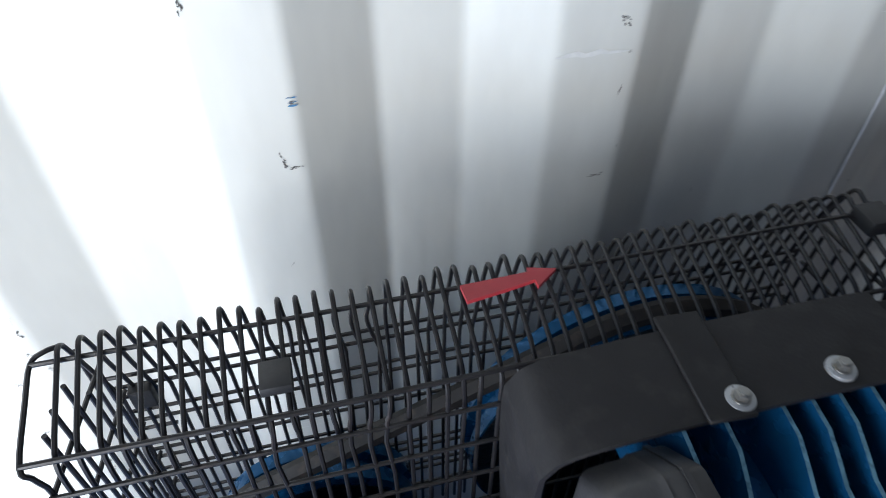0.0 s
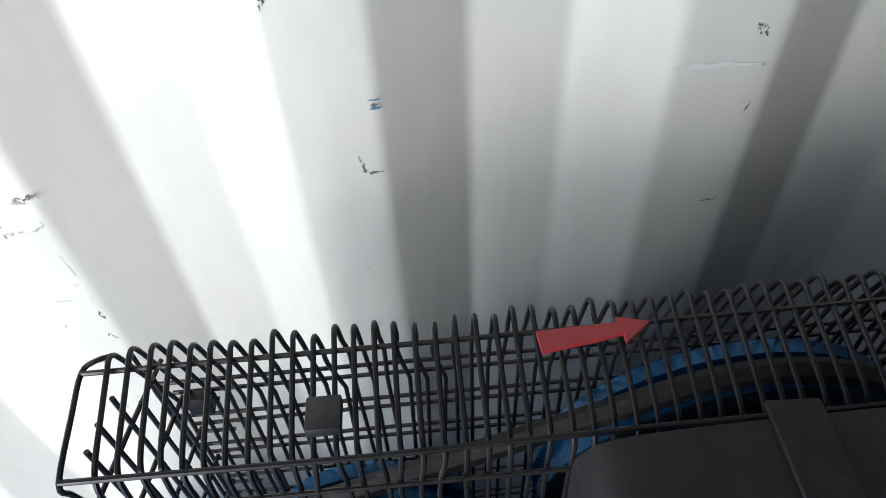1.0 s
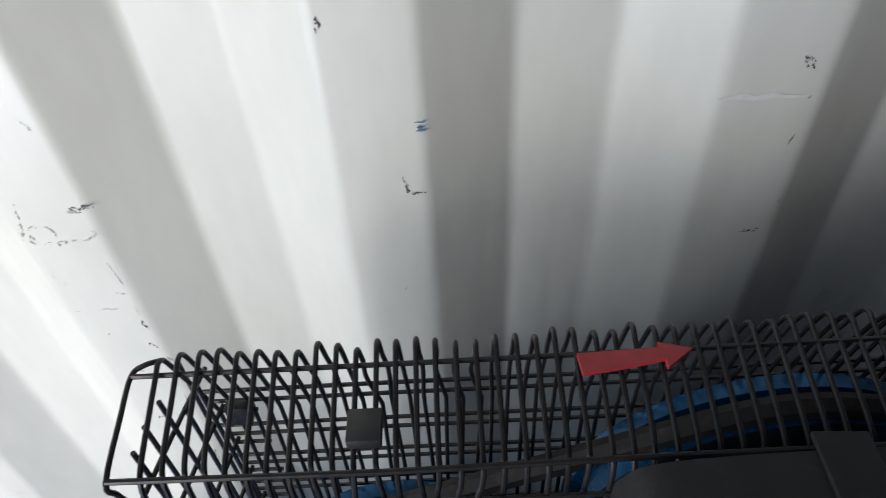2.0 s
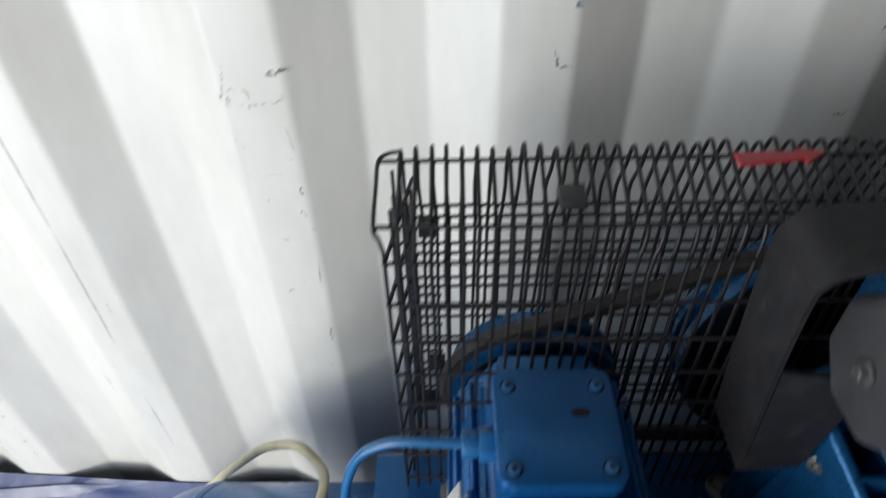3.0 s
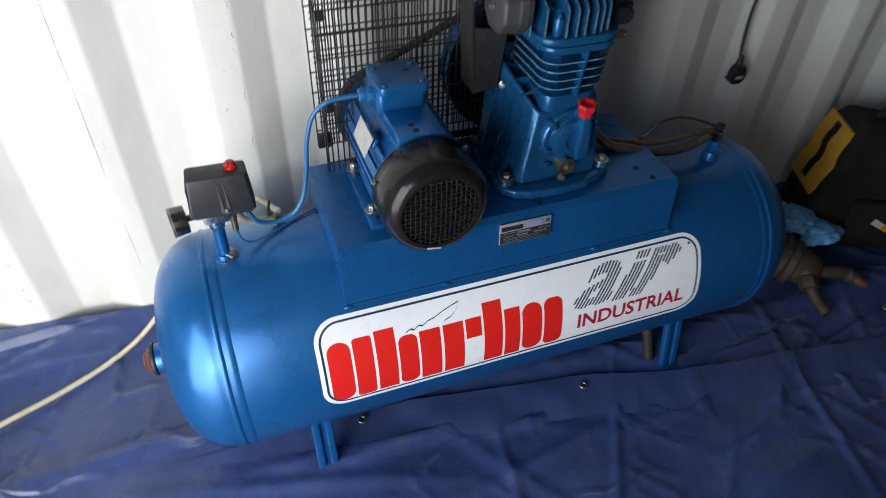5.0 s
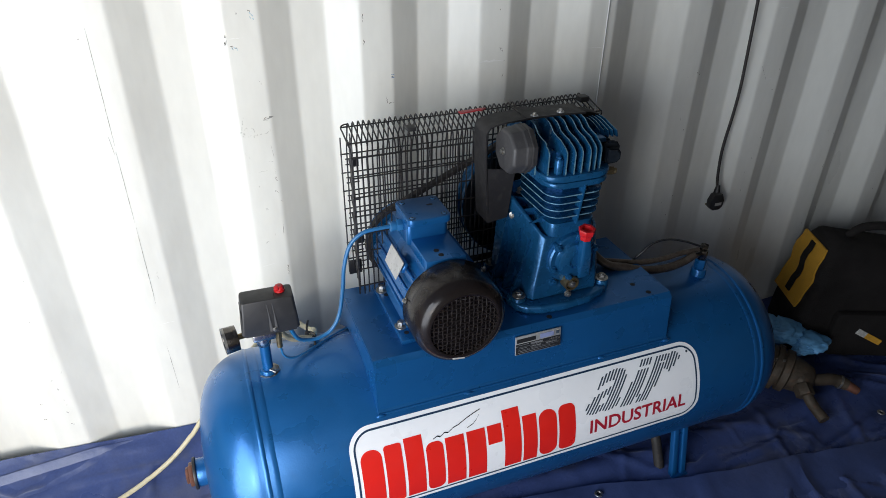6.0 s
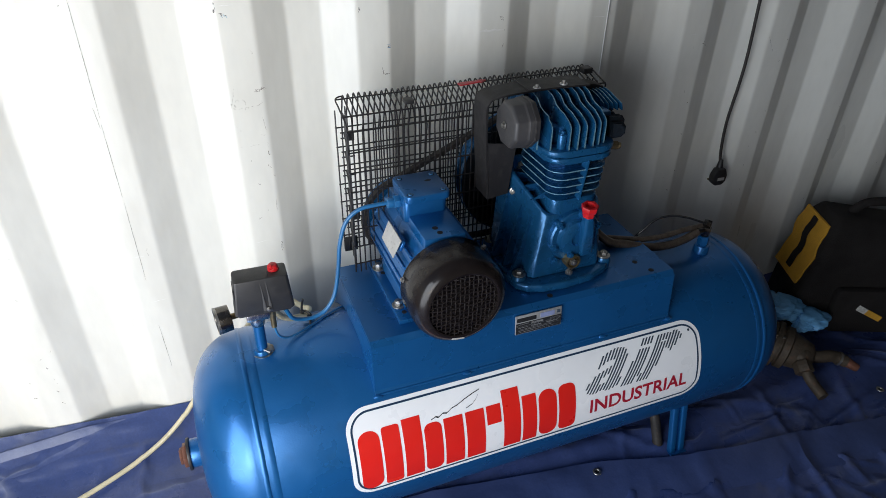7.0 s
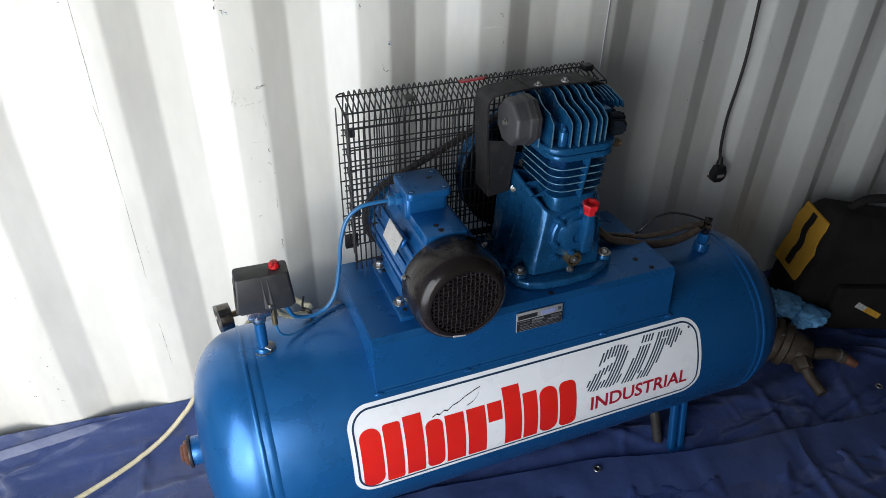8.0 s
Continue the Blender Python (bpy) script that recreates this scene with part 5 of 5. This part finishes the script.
box((RXY[0] + 0.002, RXY[1], 0.608), (0.044, 0.032, 0.022), 0.004, bm=b)
part("manifold", b, M_ZINC, riser, "zinc die-cast manifold block")
TILT_S = Matrix.Rotation(radians(-2), 4, "Z")
SWC = Vector((-0.490, -0.343, 0.655))


def sw(v):
    return SWC + TILT_S.to_3x3() @ Vector(v)


b = loft([[tuple(sw((x, y, z))) for x, y in rounded(-hx, hx, -hy, hy, 0.006, 3)] for hx, hy, z in ((0.0530, 0.0240, -0.034), (0.0545, 0.0255, -0.031), (0.0490, 0.0225, 0.0350), (0.0480, 0.0215, 0.0388), (0.0462, 0.0200, 0.0395))])
switch = part("pressure_switch", b, M_PLASTIC, comp, "black plastic pressure switch box", angle=30)
for dx in (0.001, 0.011):
    part("cover_ridge", loft([[tuple(sw((dx + 0.003 * u + 0.0015 * v, -0.0262 - 0.0010 * v, -0.030))) for u, v in ((-1, -1), (1, -1), (0.5, 1), (-0.5, 1))], [tuple(sw((dx - 0.003 + 0.0012 * u, -0.0222 - 0.0008 * v, 0.031))) for u, v in ((-1, -1), (1, -1), (0.5, 1), (-0.5, 1))]]), M_PLASTIC, switch)
part("lid_seam", box(sw((-0.0500, -0.005, -0.001)), (0.0022, 0.036, 0.050), 0.0006, 1, TILT_S), M_PLASTIC, switch)
part("button_slot", box(sw((0.014, -0.010, 0.0396)), (0.0010, 0.018, 0.0008), 0, 1, TILT_S), M_HOLE, switch)
part("switch_base", box(sw((0, 0, -0.036)), (0.096, 0.044, 0.007), 0.002, 2, TILT_S), M_PLASTIC, switch)
b = rod(sw((0.026, 0.004, 0.039)), sw((0.026, 0.004, 0.043)), 0.0105, seg=20, bevel=0.001)
rod(sw((0.026, 0.004, 0.042)), sw((0.026, 0.004, 0.051)), 0.0098, 0.0078, seg=8, bevel=0.001, bm=b)
rod(sw((0.022, 0.000, 0.046)), sw((0.020, -0.002, 0.052)), 0.0062, 0.0048, seg=7, bevel=0.001, bm=b)
part("red_button", b, M_RED, switch, "bright red stop knob")
hex_bolt("cover_screw", sw((0.007, -0.0265, -0.026)), 0.0036, switch, (0, -1, 0), 1.3)
g0 = Vector((-0.552, -0.330, 0.599))
gd = Vector((-0.97, -0.12, -0.04)).normalized()
b = lathe([(0, 0.012), (0.002, 0.025), (0.024, 0.026), (0.028, 0.025), (0.028, 0.0222), (0.025, 0.0215), (0.025, 0)], g0, gd, 36)
gauge = part("pressure_gauge", b, M_CAN, comp, "small round steel-cased pressure gauge", angle=30)
part("bezel", lathe([(0.024, 0.0262), (0.029, 0.0262), (0.029, 0.0238), (0.024, 0.0238), (0.024, 0.0262)], g0, gd, 36), M_STEEL, gauge)
part("gauge_stem", rod(g0 - gd * 0.026, g0 + gd * 0.002, 0.006, seg=12), M_BRASS, gauge)
b = rod((-0.478, -0.345, 0.590), (-0.478, -0.345, 0.620), 0.0075, seg=6, bevel=0.001)
rod((-0.478, -0.345, 0.566), (-0.478, -0.345, 0.592), 0.0055, seg=12, bm=b)
part("unloader_valve", b, M_BRASS, comp)
part("unloader_tube", sweep(smooth_line([(-0.478, -0.345, 0.568), (-0.472, -0.343, 0.540), (-0.455, -0.335, 0.523), (-0.425, -0.318, 0.517), (-0.39, -0.292, 0.511), (-0.35, -0.26, 0.502), (-0.31, -0.23, 0.490)]), 0.0024, 8), M_TUBE, comp, "thin blue air tube")
part("motor_conduit", sweep(smooth_line([(-0.228, -0.308, 0.772), (-0.256, -0.306, 0.771), (-0.288, -0.303, 0.765), (-0.314, -0.301, 0.741), (-0.329, -0.302, 0.696), (-0.336, -0.302, 0.640), (-0.348, -0.304, 0.582), (-0.368, -0.307, 0.550), (-0.395, -0.311, 0.540), (-0.420, -0.316, 0.545), (-0.440, -0.326, 0.562), (-0.452, -0.336, 0.595)]), 0.0041, 12), M_TUBE, comp, "sky-blue flexible motor cable")

# ---------------------------------------------------------------- compressor: delivery pipe and check valve

b = rod((0.550, -0.351, 0.495), (0.550, -0.351, 0.530), 0.020, 0.018, seg=20, bevel=0.002)
rod((0.550, -0.351, 0.530), (0.550, -0.351, 0.556), 0.014, seg=6, bevel=0.001, bm=b)
cv = part("check_valve", b, M_BLUE, comp, "blue-painted check valve on the receiver")
b = rod((0.550, -0.351, 0.556), (0.550, -0.351, 0.580), 0.012, seg=6, bevel=0.001)
rod((0.550, -0.351, 0.572), (0.522, -0.352, 0.572), 0.009, seg=14, bm=b)
rod((0.550, -0.351, 0.580), (0.558, -0.345, 0.592), 0.010, seg=6, bevel=0.001, bm=b)
part("valve_cap", b, M_CAN, cv)
part("delivery_pipe", sweep(smooth_line([(0.524, -0.352, 0.572), (0.49, -0.354, 0.560), (0.44, -0.354, 0.553), (0.38, -0.352, 0.560), (0.325, -0.348, 0.578), (0.275, -0.335, 0.592), (0.240, -0.30, 0.64), (0.222, -0.272, 0.74), (0.216, -0.29, 0.89)]), 0.0098, 12), M_PIPE, comp, "brown braided steel delivery pipe")
part("unloader_pipe", sweep(smooth_line([(0.540, -0.345, 0.580), (0.49, -0.342, 0.578), (0.44, -0.338, 0.570), (0.38, -0.335, 0.572), (0.31, -0.325, 0.584), (0.25, -0.305, 0.590), (0.235, -0.285, 0.580)]), 0.0065, 10), M_PIPE, comp, "thin brown steel pipe")
part("drain_tube", sweep(smooth_line([(0.545, -0.345, 0.588), (0.50, -0.335, 0.606), (0.46, -0.322, 0.612), (0.425, -0.312, 0.602), (0.395, -0.308, 0.575), (0.370, -0.30, 0.545)]), 0.0028, 8), M_BLACK, comp, "thin black tube")

# ---------------------------------------------------------------- cables

cable = thing("mains_cable", (-0.80, -0.10, 0.0), "cream flexible mains cable looped beside the pressure switch", "cable")
run = smooth_line([(-0.474, -0.330, 0.600), (-0.466, -0.322, 0.566), (-0.450, -0.314, 0.544), (-0.430, -0.301, 0.530), (-0.409, -0.285, 0.519), (-0.398, -0.262, 0.510), (-0.397, -0.232, 0.494),
                   (-0.402, -0.192, 0.466), (-0.412, -0.167, 0.460), (-0.442, -0.146, 0.470), (-0.490, -0.128, 0.436), (-0.535, -0.110, 0.376), (-0.602, -0.100, 0.290), (-0.668, -0.088, 0.195), (-0.73, -0.088, 0.105), (-0.80, -0.105, 0.045),
                   (-0.88, -0.140, 0.026), (-0.98, -0.190, 0.026), (-1.10, -0.245, 0.026), (-1.30, -0.35, 0.024), (-1.6, -0.5, 0.022)])
rise = [max(v.z, tarp_height(v.x, v.y) + 0.0075) if v.x > DOOR_X else v.z for v in run]
for _ in range(3):
    rise = [max(h, sum(rise[max(0, k - 4):k + 5]) / len(rise[max(0, k - 4):k + 5])) if run[k].z < 0.12 else h for k, h in enumerate(rise)]
part("cable_run", sweep([Vector((v.x, v.y, h)) for v, h in zip(run, rise)], 0.0062, 12), M_CREAM, cable)
b = sweep([(-0.409 + 0.009 * math.cos(a), -0.286 - 0.006 * math.cos(a), 0.520 + 0.010 * math.sin(a)) for a in [2 * math.pi * k / 18 for k in range(18)]], 0.0026, 6, True)
box((-0.416, -0.288, 0.531), (0.007, 0.007, 0.008), 0.001, bm=b)
sweep([(-0.416, -0.288, 0.534), (-0.415, -0.288, 0.546), (-0.411, -0.286, 0.562)], 0.0024, 6, bm=b)
sweep([(-0.405, -0.294, 0.524), (-0.403, -0.304, 0.520), (-0.404, -0.314, 0.516)], 0.0024, 6, bm=b)
part("cable_tie", b, M_PLASTIC, cable, "black nylon cable tie")

cord = thing("power_lead", (0.83, -0.02, 0.55), "black power lead with a moulded plug hanging down the wall", "power lead")
part("lead", sweep(smooth_line([(0.80, -0.008, 1.75), (0.815, -0.008, 1.35), (0.833, -0.010, 1.0), (0.8395, -0.010, 0.87), (0.837, -0.010, 0.79), (0.8295, -0.010, 0.69), (0.833, -0.012, 0.61), (0.838, -0.018, 0.560)]), 0.0042, 10), M_RUBBER, cord)
pt = Matrix.Translation((0.832, -0.024, 0.528))
b = prism([(0.8 * x, z) for x, z in ((-0.018, 0.026), (0.018, 0.026), (0.030, 0.004), (0.028, -0.016), (0.014, -0.026), (-0.014, -0.026), (-0.028, -0.016), (-0.030, 0.004))], "y", -0.016, 0.006, 0.004)
for v in b.verts:
    v.co = pt @ v.co
plug = part("plug", b, M_PLASTIC, cord, "black three-pin plug")
part("cord_grip", rod((0.836, -0.022, 0.55), (0.838, -0.019, 0.575), 0.010, 0.006, 12), M_PLASTIC, plug)
part("plug_label", box((0.834, -0.0408, 0.523), (0.022, 0.0008, 0.009)), M_PAPER, plug)
for x, z in ((0.832, 0.536), (0.820, 0.510), (0.844, 0.510)):
    part("plug_pin", box((x, -0.012, z), (0.006, 0.012, 0.004)), M_BRASS, plug)

wire = thing("thin_wire", (0.395, -0.004, 1.0), "thin pale wire hanging straight down the wall", "wire")
part("strand", sweep([(0.395, -0.0045, 2.2), (0.395, -0.0045, 1.4), (0.3955, -0.0045, 0.72)], 0.0013, 6), M_WHITE, wire)

# ---------------------------------------------------------------- tool bag

bag = thing("tool_bag", (1.42, -0.22, 0.01), "black canvas tool bag with yellow end panels", "tool bag")
BT = Matrix.Translation((1.385, -0.205, 0.014)) @ Matrix.Rotation(radians(-20), 4, "Z") @ Matrix.Diagonal((1.0, 1.0, 1.07, 1.0))


def bagged(bm):
    for v in bm.verts:
        v.co = BT @ v.co
    return bm


rings = []
for z, hx, hy in ((0.0, 0.248, 0.095), (0.02, 0.262, 0.104), (0.12, 0.262, 0.106), (0.24, 0.240, 0.100), (0.33, 0.222, 0.085), (0.365, 0.208, 0.060), (0.375, 0.195, 0.03)):
    rings.append([(x + 0.006 * noise.noise((x * 9, y * 9, z * 9)), y + 0.010 * noise.noise((x * 7, z * 9, y * 5)), z - 0.25 * max(0.0, x + 0.05) * z / 0.375 * (0.9 + 0.4 * noise.noise((x * 6, y * 6, 3.0)))) for x, y in rounded(-hx, hx, -hy, hy, min(0.03, hy * 0.8), 5)])
part("bag_body", bagged(loft(rings)), M_BAG, bag, angle=60)


def end_panel(s, w0, w1, z0, z1, out, mat, name):
    b = bmesh.new()
    n = 8
    rows = []
    for i in range(n + 1):
        t = i / n
        z = z0 + (z1 - z0) * t
        hx = 0.262 if z < 0.12 else 0.262 - (z - 0.12) * 0.19
        sh = 1.0 if z < 0.3 else 1 - (z - 0.3) * 2.0
        wv = 0.006 * math.sin(z * 47) + 0.004 * math.sin(z * 91 + 1)
        rows.append([b.verts.new((s * (hx + out), (y + wv) * sh, z)) for y in (w0, (w0 + w1) / 2, w1)])
    for r0, r1 in zip(rows, rows[1:]):
        for k in range(2):
            b.faces.new((r0[k], r0[k + 1], r1[k + 1], r1[k]))
    g = bmesh.ops.extrude_face_region(b, geom=b.faces[:])
    for v in g["geom"]:
        if isinstance(v, bmesh.types.BMVert):
            v.co.x -= s * 0.006
    return part(name, bagged(b), mat, bag)


end_panel(-1, -0.066, 0.085, 0.150, 0.348, 0.008, M_YELLOW, "end_panel")
end_panel(-1, -0.004, 0.022, 0.172, 0.340, 0.012, M_BAG, "web_strap")
part("handle", bagged(sweep(smooth_line([(-0.14, -0.0, 0.365), (-0.10, -0.01, 0.402), (0.0, -0.012, 0.402), (0.10, -0.01, 0.370), (0.14, -0.0, 0.318)]), 0.013, 10)), M_BAG, bag)
part("shoulder_strap", bagged(sweep(smooth_line([(0.05, 0.02, 0.350), (0.10, -0.06, 0.325), (0.18, -0.112, 0.22), (0.20, -0.11, 0.12)]), 0.018, 8, flat=0.25)), M_BAG, bag)
part("side_pocket", bagged(prism(rounded(-0.16, 0.16, 0.02, 0.17, 0.02, 4), "y", -0.126, -0.098, 0.006)), M_BAG, bag)
for x0, x1, mat, nm in ((-0.075, -0.040, M_SCUFF2, "grey_tab"), (-0.040, 0.020, M_YELLOW, "yellow_tab")):
    u = (x0 + x1) / 2 + 0.020
    part(nm, bagged(box((-0.035 + 0.90 * u, -0.128, 0.090 - 0.44 * u), (x1 - x0, 0.004, 0.019), 0.001, 1, Matrix.Rotation(radians(26), 4, "Y"))), mat, bag)

# ---------------------------------------------------------------- rusty fitting and rag behind the receiver

tool = thing("pipe_fitting", (0.99, -0.34, 0.02), "brown corroded hose manifold lying on the tarpaulin", "pipe fitting")
part("fitting_body", lathe([(0, 0.0), (0, 0.050), (0.012, 0.061), (0.045, 0.064), (0.050, 0.058), (0.070, 0.058), (0.074, 0.066), (0.092, 0.066), (0.098, 0.054), (0.125, 0.050), (0.155, 0.040), (0.165, 0.025), (0.165, 0)], (0.925, -0.255, 0.080), (0.55, -0.62, -0.10), 28), M_RUST, tool)
part("clamp_ring", lathe([(0, 0.060), (0, 0.071), (0.014, 0.071), (0.014, 0.060), (0, 0.060)], (0.955, -0.291, 0.075), (0.55, -0.62, -0.10), 28), M_RUST, tool)
part("clamp_ear", box((0.940, -0.318, 0.118), (0.016, 0.020, 0.030), 0.003, 2, Matrix.Rotation(0.7, 4, "Z")), M_RUST, tool)
part("clamp_bolt", rod((0.925, -0.312, 0.120), (0.962, -0.330, 0.120), 0.0055, seg=10, bevel=0.001), M_STEEL, tool)
b = bmesh.new()
bmesh.ops.create_icosphere(b, subdivisions=3, radius=0.034)
for v in b.verts:
    v.co = Vector((1.000, -0.366, 0.070)) + v.co * (1 + 0.10 * noise.noise(v.co * 40))
part("elbow", b, M_RUST, tool)
part("branch_pipe", sweep(smooth_line([(0.985, -0.372, 0.075), (0.982, -0.405, 0.058), (0.980, -0.44, 0.040), (0.978, -0.490, 0.028)]), 0.0155, 12), M_RUST, tool)
part("union_nut", rod((0.982, -0.385, 0.068), (0.974, -0.415, 0.054), 0.026, seg=6, bevel=0.002), M_RUST, tool)
part("outlet_pipe", sweep(smooth_line([(1.005, -0.355, 0.062), (1.050, -0.378, 0.064), (1.098, -0.390, 0.062), (1.130, -0.412, 0.052)]), 0.018, 14), M_RUST, tool)
part("red_nozzle", rod((1.126, -0.408, 0.054), (1.154, -0.438, 0.040), 0.016, 0.012, 12, 0.002), M_COPPER, tool, "red-brown nozzle end")
part("pipe_clip", lathe([(0, 0.018), (0, 0.0215), (0.006, 0.0215), (0.006, 0.018), (0, 0.018)], (1.112, -0.398, 0.058), (0.75, -0.55, -0.25), 20), M_STEEL, tool)


def crumpled(cx, cy, cz, sx, sy, sz, seed):
    b = bmesh.new()
    bmesh.ops.create_icosphere(b, subdivisions=4, radius=1)
    for v in b.verts:
        p = v.co.copy()
        n = 1 + 0.30 * noise.noise(p * 1.6 + Vector((seed, 0, 0))) - 0.38 * abs(noise.noise(p * 2.6 + Vector((0, seed, 0)))) - 0.08 * abs(noise.noise(p * 6.5)) + 0.08
        v.co = Vector((cx + p.x * sx * n, cy + p.y * sy * n, cz + p.z * sz * n))
    return b


rag = thing("blue_rag", (1.08, -0.24, 0.08), "crumpled pale blue disposable glove on the fitting", "glove")
b = crumpled(1.045, -0.215, 0.132, 0.075, 0.055, 0.024, 3.0)
for cx, cy, cz, sx, sy, sz, seed in ((1.105, -0.270, 0.114, 0.062, 0.048, 0.020, 8.0), (1.010, -0.180, 0.150, 0.040, 0.040, 0.016, 5.0), (1.070, -0.290, 0.108, 0.040, 0.024, 0.014, 2.0)):
    me = bpy.data.meshes.new("tmp")
    crumpled(cx, cy, cz, sx, sy, sz, seed).to_mesh(me)
    b.from_mesh(me)
    bpy.data.meshes.remove(me)
part("glove_sheet", b, M_GLOVE, rag, angle=60)
# the compressor stands a little askew to the wall
comp.rotation_euler = (0, 0, radians(2.3))
